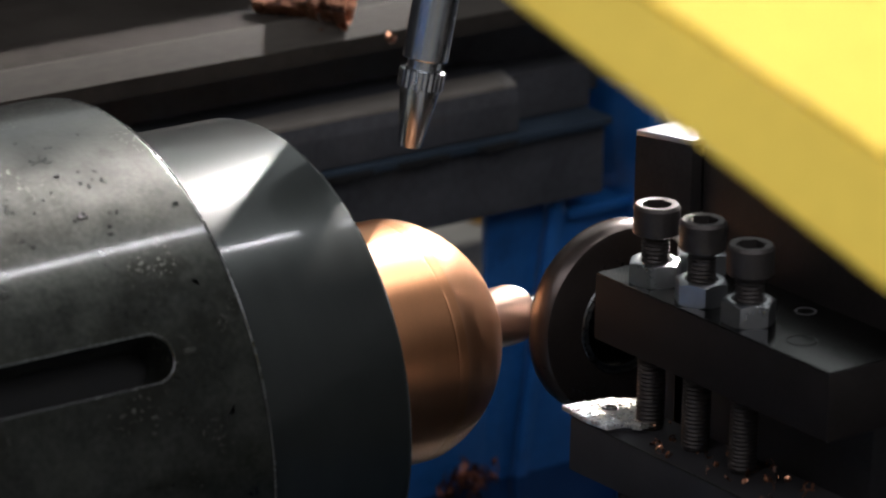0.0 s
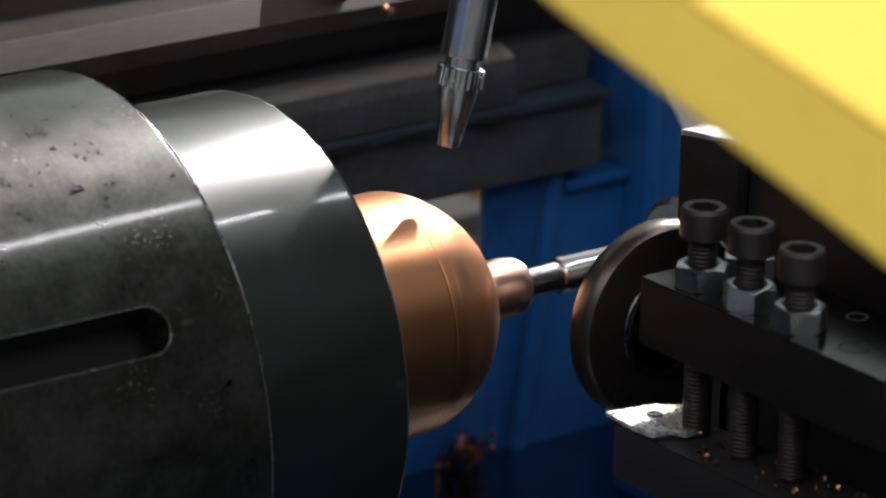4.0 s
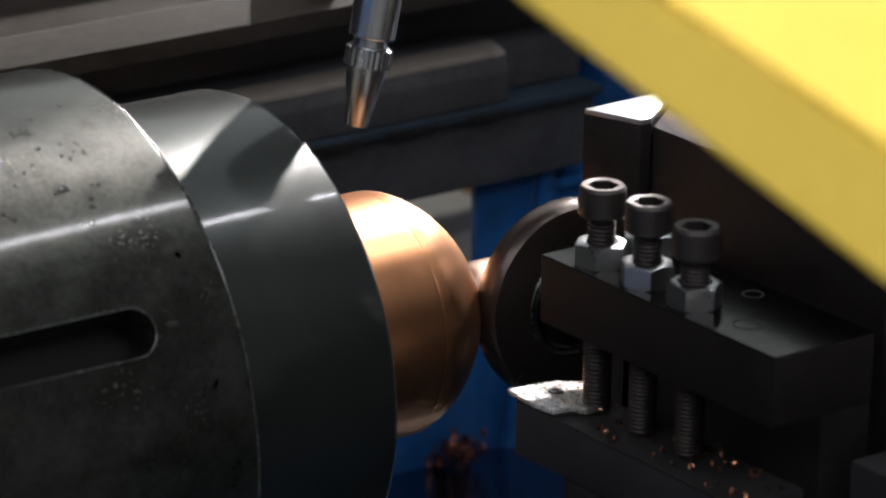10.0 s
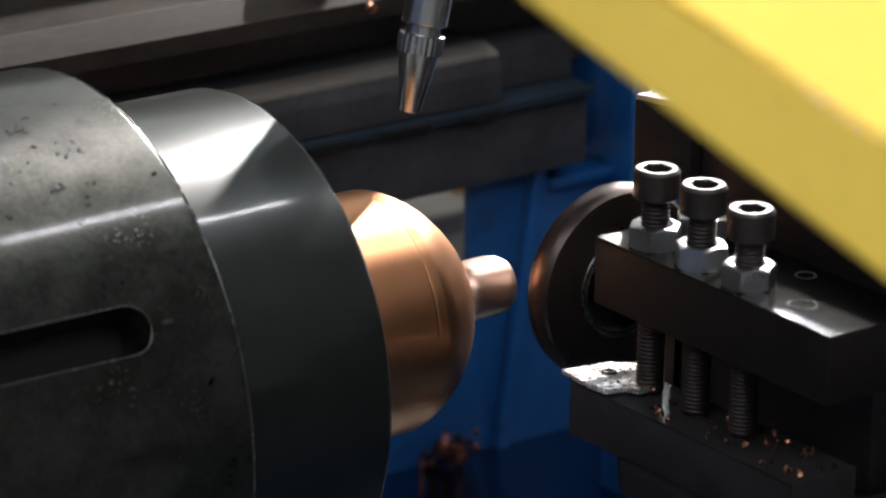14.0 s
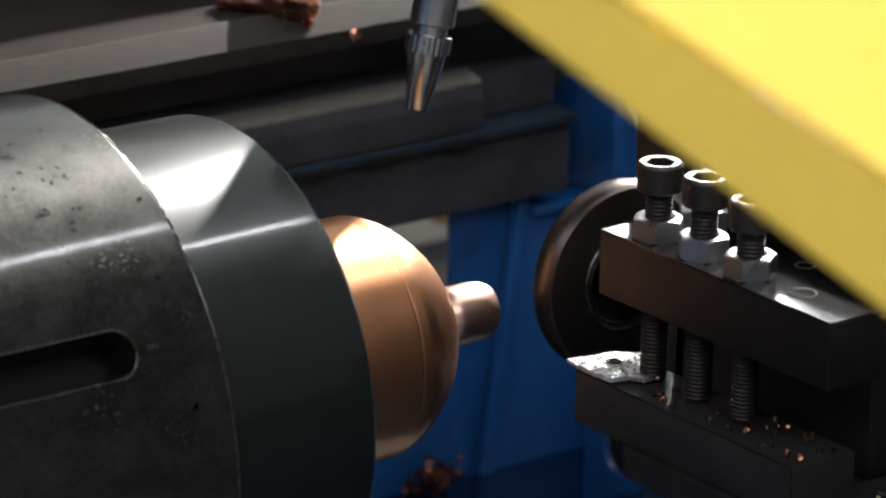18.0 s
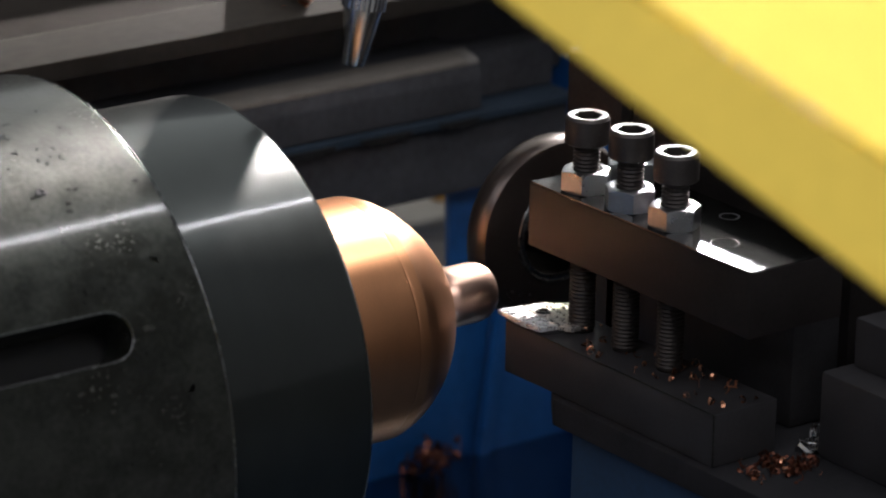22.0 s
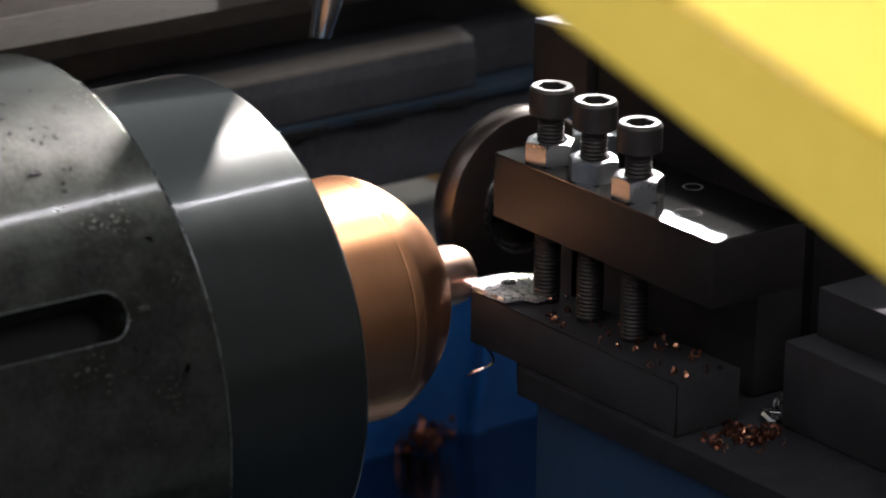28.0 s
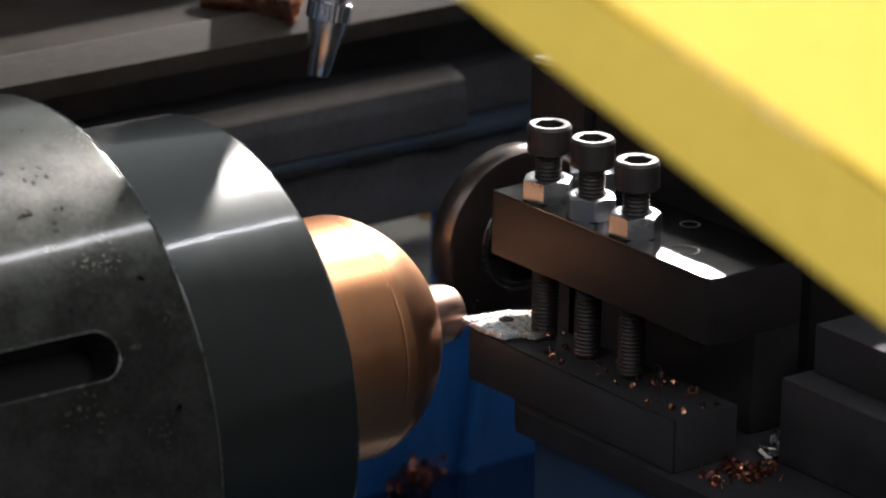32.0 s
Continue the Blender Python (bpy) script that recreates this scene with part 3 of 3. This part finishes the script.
def hex_nut(at, z, parent, turn=0.0, af=0.0165, h=0.0085):
    x, y = at
    bm = bmesh.new()
    seg = 60

    def flat(a):
        return af / 2 / math.cos((a + math.pi / 6) % (math.pi / 3) - math.pi / 6)

    def ring(radius, height):
        return [bm.verts.new((x + radius(k * math.tau / seg) * math.cos(k * math.tau / seg + turn), y + radius(k * math.tau / seg) * math.sin(k * math.tau / seg + turn), z + height(k * math.tau / seg))) for k in range(seg)]
    rim = af / 2 * 0.96

    def drop(a):
        return (flat(a) - rim) * 0.62
    rings = [ring(lambda a: rim, lambda a: 0.0), ring(flat, drop), ring(flat, lambda a: h - drop(a)), ring(lambda a: rim, lambda a: h),
             ring(lambda a: 0.0060, lambda a: h), ring(lambda a: 0.0050, lambda a: h - 0.0010)]
    for p, q in zip(rings, rings[1:]):
        for k in range(seg):
            j = (k + 1) % seg
            bm.faces.new((p[k], p[j], q[j], q[k]))
    bm.faces.new(rings[0])
    return part("nut", bm, NUTSTEEL, parent, "zinc plated hex nut")


def carriage():
    c = thing("tool_carriage", "black steel tool carriage with forming roller, cutter and coolant nozzle", "tool carriage")
    top, bot = 0.0630, 0.0391
    # clamping plate with bolt holes
    plate = part("clamping_plate", box(0.0993, 0.1420, -0.1684, -0.0466, bot, top, 0.0008), POSTSTEEL, c, "oily brown-black steel clamping plate")
    part("ground_face", box(0.0997, 0.1416, -0.1680, -0.0470, top - 0.0003, top + 0.0004, 0), TOOLSTEEL, plate, "smooth ground top face of the plate", False)
    part("plate_hole", lathe([(top - 0.004, 0.0), (top - 0.004, 0.0046), (top + 0.0006, 0.0048), (top + 0.0006, 0.0051), (top - 0.001, 0.0052)], "z", 32, (0.1125, -0.1395, 0)), SHADE_BLACK, plate)
    for k, (y, zt) in enumerate(((-0.0654, 0.0915), (-0.0900, 0.0925), (-0.1148, 0.0908))):
        cap_screw((0.1103, y), c, zt - 0.0097, zt)
        hex_nut((0.1103, y), top, c, (0.2, 0.5, 0.05)[k])
    # second row behind
    hex_nut((0.1305, -0.0662), top, c, 0.4)
    part("plate_stud", lathe([(top + 0.004, 0.0050)] + [(top + 0.0085 + 0.0007 * k, 0.0049 if k % 2 else 0.0043) for k in range(7)] + [(top + 0.0142, 0.0040), (top + 0.0152, 0.0024), (top + 0.0155, 0.0)], "z", 32, (0.1305, -0.0662, 0)), CHROME, c, "shiny domed end of a stud")
    part("plate_screw", lathe([(top - 0.001, 0.0), (top - 0.001, 0.003), (top + 0.0004, 0.0030), (top + 0.0006, 0.0036), (top - 0.0005, 0.005)], "z", 24, (0.1330, -0.118, 0)), BLACK, plate)
    # tool post behind the plate
    # runs on out of view, as the blocks below do, to shade the slide
    post = prism([(0.1630, -0.0275), (0.1630, -0.1500), (0.36, -0.1500), (0.36, -0.0100), (0.1860, -0.0100)], "z", -0.020, 0.0928, 0.0006)
    post_ob = part("tool_post", post, POSTSTEEL, c, "dark steel tool post with a drilled top")
    part("post_cheek", prism([(0.1498, -0.0048), (0.1580, -0.0268), (0.1628, -0.0268), (0.1855, -0.0098), (0.1870, -0.0040)], "z", 0.062, 0.0938, 0.0006), POSTSTEEL, c)
    # cap in brighter metal, which stands for the light mirrored by the top
    part("cheek_top", prism([(0.1500, -0.0050), (0.1581, -0.0266), (0.1627, -0.0266), (0.1855, -0.0100), (0.1870, -0.0042)], "z", 0.0939, 0.0958, 0.0003), ZINC, c, "post cheek top, brighter for the light it mirrors")
    part("post_hole", lathe([(0.0880, 0.0), (0.0880, 0.0055), (0.0931, 0.0058), (0.0931, 0.0068), (0.0922, 0.0068)], "z", 32, (0.1855, -0.0520, 0)), SHADE_BLACK, post_ob)
    # the clamp and its post, scaled away from the camera's eye to fit the view over the cutter shank
    back = 1.0193
    seat = Matrix.Translation(Vector((-0.81, -1.19, 0.534)) * (1 - back)) @ Matrix.Scale(back, 4)
    for ob in c.children:
        ob.matrix_basis = seat
    # added blocks that hide the gap under the shortened cheek from the camera
    part("gap_block", box(0.160, 0.185, -0.125, -0.018, -0.0204, 0.040, 0.001), BLACK, c)
    part("gap_block_low", box(0.160, 0.185, -0.024, -0.002, -0.0204, 0.012, 0.001), BLACK, c)
    # cutter holder
    shank = prism([(0.1115, -0.1388), (0.1115, -0.0400), (0.1108, -0.0200), (0.1290, -0.0195), (0.1390, -0.0275), (0.1410, -0.1388)], "z", -0.0205, -0.0004, 0.0008)
    part("cutter_shank", shank, BLACK, c, "black steel cutter shank")
    ins = prism([(0.1180, -0.0420), (0.1196, -0.0172), (0.1288, -0.0183), (0.1385, -0.0263), (0.1300, -0.0474), (0.1204, -0.0474)], "z", 0.0010, 0.0030, 0.0003)
    insert = part("cutter_insert", ins, CARBIDE, c, "silver carbide cutting insert with glints in its colour")
    part("cutting_tip", prism([(0.1104, -0.0155), (0.1195, -0.0172), (0.1179, -0.0420), (0.1107, -0.0408), (0.1093, -0.0309)], "z", 0.0010, 0.0029, 0.0003), TIPMETAL, insert, "paler cutting tip with glints in its colour")
    part("insert_seat", prism([(0.1112, -0.0190), (0.1280, -0.0190), (0.1375, -0.0268), (0.1300, -0.0465), (0.1120, -0.0400)], "z", -0.0003, 0.0009, 0.0003), BLACK, c)
    part("insert_screw", lathe([(0.0030, 0.0), (0.0030, 0.0014), (0.0036, 0.0016), (0.0036, 0.0026), (0.0031, 0.003)], "z", 24, (0.1225, -0.0278, 0)), BLACK, insert)
    # rod in paler steel draws the edge's wear and highlight together
    part("edge_line", tube([(0.1116, -0.0400, -0.0006), (0.1116, -0.1387, -0.0006), (0.1116, -0.1387, -0.0202)], 0.00035, 6), SLEEVE_OLD, c, "thin pale line for the shank's worn and lit edge")
    # slide that carries the holder
    part("slide_top", prism([(0.1080, -0.40), (0.1080, -0.0530), (0.1200, -0.0370), (0.36, -0.0370), (0.36, -0.40)], "z", -0.031, -0.0207, 0.001), MATT_BLACK, c, "black steel slide with chips on it")
    part("slide_base", box(0.1165, 0.36, -0.33, -0.0535, -0.1720, -0.0312, 0.002), NAVY, c)
    part("rear_block", box(0.1500, 0.36, -0.38, -0.1510, -0.0205, 0.0120, 0.0015), BLACK, c, "black steel block")
    part("upper_block", box(0.1625, 0.36, -0.38, -0.1540, 0.0122, 0.0305, 0.0010), BLACK, c)
    # forming roller on its pin, axis across the bed
    yr, xr, zr = 0.045, 0.1828, 0.0044
    prof = [(-0.0065, 0.0205), (-0.0065, 0.0340), (-0.0058, 0.0362), (-0.0035, 0.0380), (-0.0012, 0.0384), (0.0012, 0.0384), (0.0035, 0.0380), (0.0058, 0.0362), (0.0065, 0.0340), (0.0065, 0.0)]
    roller = part("forming_roller", lathe(prof, "y", 128, (xr, yr, zr)), ROLLER, c, "polished brown-grey steel forming roller")
    part("hub_ring", lathe([(-0.0064, 0.0206), (-0.0074, 0.0202), (-0.0070, 0.0190), (-0.0074, 0.0180), (-0.0060, 0.0176)], "y", 96, (xr, yr, zr)), RIM, roller)
    part("hub_cap", lathe([(-0.0050, 0.0), (-0.0050, 0.0160), (-0.0060, 0.0178)], "y", 64, (xr, yr, zr)), TOOLSTEEL, roller)
    part("hub_screw", lathe([(-0.0072, 0.0), (-0.0072, 0.0024), (-0.0088, 0.0028), (-0.0088, 0.0014), (-0.0080, 0.0)], "y", 24, (xr - 0.006, yr, zr - 0.004)), BLACK, roller)
    part("roller_pin", lathe([(-0.060, 0.010), (-0.0048, 0.010)], "y", 32, (xr + 0.006, yr, zr)), BLACK, c)
    return c, roller


def nozzle(c):
    """Chrome coolant nozzle on its pipe, carried by the carriage."""
    tip = Vector((0.1343, 0.1107, 0.0628))
    lean = Matrix.Translation(tip) @ (Vector((0.20, 0.0, 1.0)).to_track_quat("Z", "Y").to_matrix().to_4x4()) @ Matrix.Scale(0.97, 4)

    def turned(profile, seg=48):
        bm = lathe(profile, "z", seg)
        bm.transform(lean)
        return bm
    noz = part("coolant_nozzle", turned([(0.003, 0.0030), (0.0, 0.0036), (0.0, 0.0042), (0.0006, 0.0046), (0.0225, 0.0078), (0.0235, 0.0078)]), CHROME, c, "chrome tapered coolant nozzle")
    bm = bmesh.new()
    seg = 60
    rings = []
    for z, a, b in ((0.0235, 0.0082, 0.0082), (0.0238, 0.0092, 0.0088), (0.0308, 0.0092, 0.0088), (0.0312, 0.0082, 0.0082), (0.0312, 0.0070, 0.0070)):
        rings.append([bm.verts.new(lean @ Vector(((a if k % 3 else b) * math.cos(k * math.tau / seg), (a if k % 3 else b) * math.sin(k * math.tau / seg), z))) for k in range(seg)])
    for p, q in zip(rings, rings[1:]):
        for k in range(seg):
            bm.faces.new((p[k], p[(k + 1) % seg], q[(k + 1) % seg], q[k]))
    part("knurled_ring", bm, CHROME, noz)
    # out of view: pipe thickened and hose added, bent to shade the sleeve
    part("nozzle_pipe", turned([(0.0312, 0.0066), (0.0345, 0.0066), (0.0350, 0.0086), (0.0356, 0.0090), (0.0615, 0.0090), (0.0620, 0.0125), (0.0630, 0.0135), (0.105, 0.0145), (0.107, 0.0130), (0.107, 0.0)]), CHROME, noz)
    hose = [lean @ Vector((0, 0, 0.100)), (0.152, 0.105, 0.175), (0.149, 0.093, 0.192), (0.150, 0.082, 0.205), (0.158, 0.064, 0.222), (0.185, 0.033, 0.245), (0.230, -0.020, 0.265), (0.300, -0.100, 0.270), (0.340, -0.128, 0.235), (0.345, -0.130, 0.094)]
    part("shade_hose", tube(hose, 0.0165, 20, None, (0.85, 1, 1.1, 1.1, 1.05, 1, 1, 1, 1, 1)), BLACK, noz, "unseen thick black hose bent to shade the sleeve")


# ---- chips ----
def helix(turns, r, pitch, n=14, wob=0.0, seed=1, flare=0.0):
    rnd = random.Random(seed)
    pts = []
    for k in range(int(turns * n) + 1):
        a = k * math.tau / n
        rr = r * (1 + wob * rnd.uniform(-1, 1) + flare * k / (turns * n))
        pts.append((rr * math.cos(a), rr * math.sin(a), pitch * k / n))
    return pts


def litter(count, seed, place, size, bm=None):
    """Small curled shavings strewn by place(rnd), which gives a point."""
    rnd = random.Random(seed)
    bm = bm or bmesh.new()
    for _ in range(count):
        o = Vector(place(rnd))
        turn = Euler((rnd.uniform(0, 6.3), rnd.uniform(0, 6.3), rnd.uniform(0, 6.3))).to_matrix()
        r = size * rnd.uniform(0.25, 0.7)
        pts = [o + turn @ Vector(p) for p in helix(rnd.uniform(0.3, 1.3), r, r * rnd.uniform(0.4, 1.6), 8, 0.15, rnd.random())]
        low = min(p.z for p in pts)
        pts = [p + Vector((0, 0, max(0, o.z - low))) for p in pts]
        ribbon(pts, size * rnd.uniform(0.18, 0.5), size * 0.04, bm, rnd.uniform(-0.2, 0.2))
    return bm


def chips():
    # coil left on the bed cover
    coil = thing("copper_coil", "tight coil of flat copper shaving lying on the bed cover", "copper shaving", (0.160, 0.234, Z0 + 0.0595))
    u, v = Vector((0.690, -0.720, -0.07)), Vector((0.720, 0.690, 0))
    rnd = random.Random(12)

    def wound(length, r0, r1, turns, width, start, n=26):
        """A flat strip wound about the line u, its width along that line."""
        bm = bmesh.new()
        rings = []
        for k in range(int(turns * n) + 1):
            f = k / (turns * n)
            r = (r0 + (r1 - r0) * f) * (1 + 0.04 * rnd.uniform(-1, 1))
            a = k * math.tau / n
            out = v * math.cos(a) + Vector((0, 0, math.sin(a)))
            mid = u * (start + length * f) + Vector((0, 0, r0 + (r1 - r0) * f + 0.0005))
            rings.append([bm.verts.new(mid + out * (r + e) + u * w) for w, e in ((-width / 2, 0), (width / 2, 0.0006), (width / 2, 0.0010), (-width / 2, 0.0004))])
        for p, q in zip(rings, rings[1:]):
            for k in range(4):
                bm.faces.new((p[k], p[(k + 1) % 4], q[(k + 1) % 4], q[k]))
        bm.faces.new(rings[0])
        bm.faces.new(rings[-1][::-1])
        return bm
    part("coil", wound(0.029, 0.0035, 0.0085, 8.5, 0.0050, 0.0), COPPER_MID, coil)
    part("end_curl", wound(0.007, 0.0098, 0.0108, 2.2, 0.0075, 0.0315), COPPER_MID, coil, "wide curled end of the shaving")
    tagged(part("bed_litter", litter(4, 5, lambda r: (0.180 + r.uniform(-0.007, 0.007), 0.2060 + r.uniform(-0.002, 0.002), Z0 + 0.0552), 0.0036, litter(3, 6, lambda r: (0.2062 + r.uniform(-0.002, 0.002), 0.1990, Z0 + 0.0470), 0.0042)), COPPER_CHIP), "small copper shavings on the bed cover", "copper shavings", kind="stuff")
    tagged(part("tray_litter", litter(34, 8, lambda r: (0.257 + r.uniform(-0.012, 0.012), 0.2035 + r.uniform(-0.005, 0.006), Z0 - 0.1722 + abs(r.gauss(0, 0.0045))), 0.0055), COPPER_DARK), "heap of copper shavings in the tray, coloured dark for shade", "copper shavings", kind="stuff")


def carriage_chips(c):
    tagged(part("shank_litter", litter(44, 3, lambda r: (r.uniform(0.113, 0.139), r.uniform(-0.136, -0.045), -0.0003), 0.0024), COPPER_MID, c), "small dark copper shavings on the cutter shank", kind="stuff")
    tagged(part("slide_litter", litter(60, 4, lambda r: (0.132 + r.gauss(0, 0.008), -0.152 + r.gauss(0, 0.006), -0.0206), 0.0028), COPPER_DARK, c), "small copper shavings on the slide", kind="stuff")
    tagged(part("bright_litter", litter(14, 14, lambda r: (0.129 + r.gauss(0, 0.006), -0.154 + r.gauss(0, 0.006), -0.0204), 0.0032), COPPER_CHIP, c), "bright copper shavings on the slide", kind="stuff")
    part("silver_chip", litter(6, 9, lambda r: (0.1530 + r.gauss(0, 0.0015), -0.1450 + r.gauss(0, 0.0015), -0.0203 + r.uniform(0, 0.004)), 0.007), STEEL, c)


def flying_chips():
    """Shavings that the cutter throws off."""
    def chip(bm, label):
        ob = part("copper_chip", bm, BRIGHT_CHIP)
        return tagged(ob, label, "copper chip", "thrown copper chips")
    bm = bmesh.new()
    for k in range(5):
        rot = Euler((0.5 * k, 0.7 * k, 0.3)).to_matrix()
        ribbon([rot @ (Vector(p) - Vector((0, 0, 0.004))) for p in helix(3, 0.0165, 0.0025, 40, 0.04, 40 + k)], 0.0011, 0.0002, bm, 0.04)
    ring = chip(bm, "tangled ring of thin bright copper turnings in the air")
    bm = bmesh.new()
    ribbon([(0.012 + 0.009 * math.sin(k / 7), -0.003 * math.sin(k / 3), 0.001 * k + 0.004 * math.sin(k / 2.3)) for k in range(46)], 0.0040, 0.0002, bm, 0.14)
    ribbon([(0.010 + 0.008 * math.sin(k / 5), 0.004 * math.cos(k / 3), 0.0009 * k) for k in range(28)], 0.0030, 0.0002, bm, 0.2)
    for j in range(3):
        ribbon([(0.010 + 0.006 * j + 0.007 * math.sin(k / 5 + j), 0.004 * math.cos(k / 2.4 + j), 0.0011 * k - 0.006 * j + 0.003 * math.sin(k / 1.9)) for k in range(52)], 0.0024, 0.0002, bm, 0.19)
    curl = chip(bm, "long twisted copper curl thrown up from the cutter")
    low = chip(ribbon([Vector(p) for p in helix(2.6, 0.0055, 0.008, 14, 0.2, 51)], 0.004, 0.0002, None, 0.08), "short copper curl beside the cutter")
    spray = chip(ribbon([(0.004 * math.sin(k / 3), 0.002 * math.cos(k / 2), -0.0010 * k) for k in range(14)], 0.0008, 0.0003, None, 0.1), "thin falling copper sliver")
    return ring, curl, low, spray


# carriage path: seconds, millimetres along the spindle and across it
CARRIAGE_ROWS = [
    (0, -40.3, -77.5), (0.1, -49.5, -77.5), (0.2, -55.4, -77.5), (0.3, -58.2, -77.5), (0.4, -53.2, -77.5),
    (0.5, -44.2, -77.5), (0.6, -37.6, -77.5), (0.7, -31, -77.5), (0.8, -27.6, -77.5), (0.9, -30.5, -77.5),
    (1, -35.5, -77.5), (1.1, -44.2, -77.5), (1.2, -51.2, -77.5), (1.3, -57.2, -77.5), (1.4, -55.8, -77.5),
    (1.5, -48.6, -77.5), (1.6, -43, -77.5), (1.7, -36, -77.5), (1.8, -30.3, -77.5), (1.9, -25.3, -77.5),
    (2, -28.2, -77.5), (2.1, -38, -77.5), (2.2, -44, -77.5), (2.3, -51, -77.5), (2.4, -56.3, -77.5),
    (2.5, -52.6, -77.5), (2.6, -46.5, -77.5), (2.7, -38.8, -77.5), (2.8, -33.3, -77.5), (2.9, -26.4, -77.5),
    (3, -21.4, -77.5), (3.1, -20.2, -80.5), (3.2, -19.8, -88.5), (3.3, -20.1, -107), (3.4, -21.2, -114.3),
    (3.5, -24.2, -114), (4.2, -60, -113), (5, -100, -111.5), (5.5, -99.1, -110.4), (6, -93.5, -108.3),
    (6.5, -88.2, -106), (7, -83.5, -103.4), (7.5, -78.4, -100.1), (8, -73.7, -96.3), (8.5, -69.3, -92.1),
    (9, -65.3, -87.4), (9.5, -61.8, -82.5), (10, -58.6, -77.5), (10.5, -54.2, -75.8), (11, -47.8, -75.5),
    (11.5, -41.4, -75.3), (12, -35.8, -75.3), (12.5, -30.3, -75.3), (13, -30.1, -75.3), (14.5, -30.1, -75.6),
    (15.2, -18, -74.5), (16, -0.6, -69.5), (16.5, 0, -65.3), (17, -0.3, -60.8), (17.5, -0.3, -55.9),
    (18, -0.3, -50.9), (18.5, -0.3, -45.8), (19, -0.3, -40.8), (19.5, -0.3, -35.8), (20, -0.3, -30.7),
    (20.5, -0.3, -25.7), (21, -0.3, -20.7), (21.5, -0.3, -15.7), (22, -0.3, -10.6), (22.5, -0.3, -5.6),
    (23, -0.5, -0.3), (23.5, -1.6, 2.6), (23.8, -0.8, 6.8), (24, 0, 8.6), (24.5, 1.4, 7.8),
    (25, 1.7, 4.2), (25.5, 0.7, 2.9), (27.5, -3.5, 2.6), (28, -4, 2.9), (28.5, -4.8, 2.9),
    (29, -5.1, 3.3), (30, -5.1, 2.7), (30.5, -3.4, 2.7), (31, -2.3, 2.8), (31.5, -1.4, 2.9),
    (32, -0.6, 3),
]


def motions():
    walk(CARRIAGE, [(t, pose(x / 1000, y / 1000, Z0)) for t, x, y in CARRIAGE_ROWS])
    walk(TAIL, [(0, pose(0, 0, Z0)), (12.55, pose(0, 0, Z0)), (12.75, pose(0.08, 0, Z0)), (13.0, pose(0.2, 0, Z0)), (13.4, pose(0.24, 0, Z0)), (32, pose(0.24, 0, Z0))])
    start = (0.04, 0, Z0)
    walk(RING, [(0, pose(*start)), (23.2, pose(*start)), (23.4, pose(0.095, -0.008, Z0 + 0.025, 20, 0, 40)), (23.5, pose(0.101, 0.0, Z0 + 0.081, 50, 10, 80)),
                (23.6, pose(0.100, 0.04, Z0 + 0.135, 90, 20, 130)), (23.8, pose(0.11, 0.20, Z0 + 0.20, 100, 30, 170)), (24.1, pose(0.12, 0.36, Z0 + 0.083, 90, 20, 200)), (32, pose(0.12, 0.36, Z0 + 0.083, 90, 20, 200))])
    walk(CURL, [(0, pose(0.004, 0, Z0 - 0.026)), (28.6, pose(0.004, 0, Z0 - 0.026)), (28.9, pose(0.088, -0.02, Z0 + 0.012, 0, 0, -30)), (29.0, pose(0.069, -0.012, Z0 + 0.060, 0, 16, -20)), (29.1, pose(0.10, -0.06, Z0 - 0.05, 40, 30, 10)),
                (29.3, pose(0.14, 0.06, Z0 - 0.17, 80, 40, 30)), (32, pose(0.14, 0.06, Z0 - 0.17, 80, 40, 30))])
    walk(LOW, [(0, pose(*start)), (28.5, pose(*start)), (28.8, pose(0.112, -0.022, Z0 + 0.014, 60, 0, 0)), (29.0, pose(0.1190, -0.022, Z0 + 0.012, 80, 20, 60)), (29.15, pose(0.110, -0.03, Z0 + 0.006, 90, 30, 110)),
               (29.4, pose(0.085, -0.03, Z0 - 0.17, 90, 30, 150)), (32, pose(0.085, -0.03, Z0 - 0.17, 90, 30, 150))])
    walk(SPRAY, [(0, pose(*start)), (27.7, pose(*start)), (27.9, pose(0.098, -0.014, Z0 - 0.008)), (28.0, pose(0.112, -0.02, Z0 - 0.022, 0, 12, 0)), (28.2, pose(0.11, -0.02, Z0 - 0.145, 0, 20, 0)), (32, pose(0.11, -0.02, Z0 - 0.145, 0, 20, 0))])
    for k, (ring, out) in enumerate(DOME):
        t = 5.6 + 4.0 * k / len(DOME)
        walk(ring, [(0, pose(out, 0, 0)), (t - 1.6, pose(out, 0, 0)), (t + 1.6, pose(0, 0, 0)), (32, pose(0, 0, 0))])
    walk(NECK, [(0, pose(0, 0, 0)), (23.25, pose(0, 0, 0)), (23.5, pose(-0.0060, 0, 0)), (25.5, pose(-0.0066, 0, 0)), (27.5, pose(-0.0075, 0, 0)), (30, pose(-0.0085, 0, 0)), (32, pose(-0.0085, 0, 0))])


hall()
machine()
cabinet_behind()
guard()
spindle()
DOME, NECK = copper_vessel()
TAIL = tailstock()
CARRIAGE, ROLL = carriage()
nozzle(CARRIAGE)
carriage_chips(CARRIAGE)
chips()
RING, CURL, LOW, SPRAY = flying_chips()
motions()
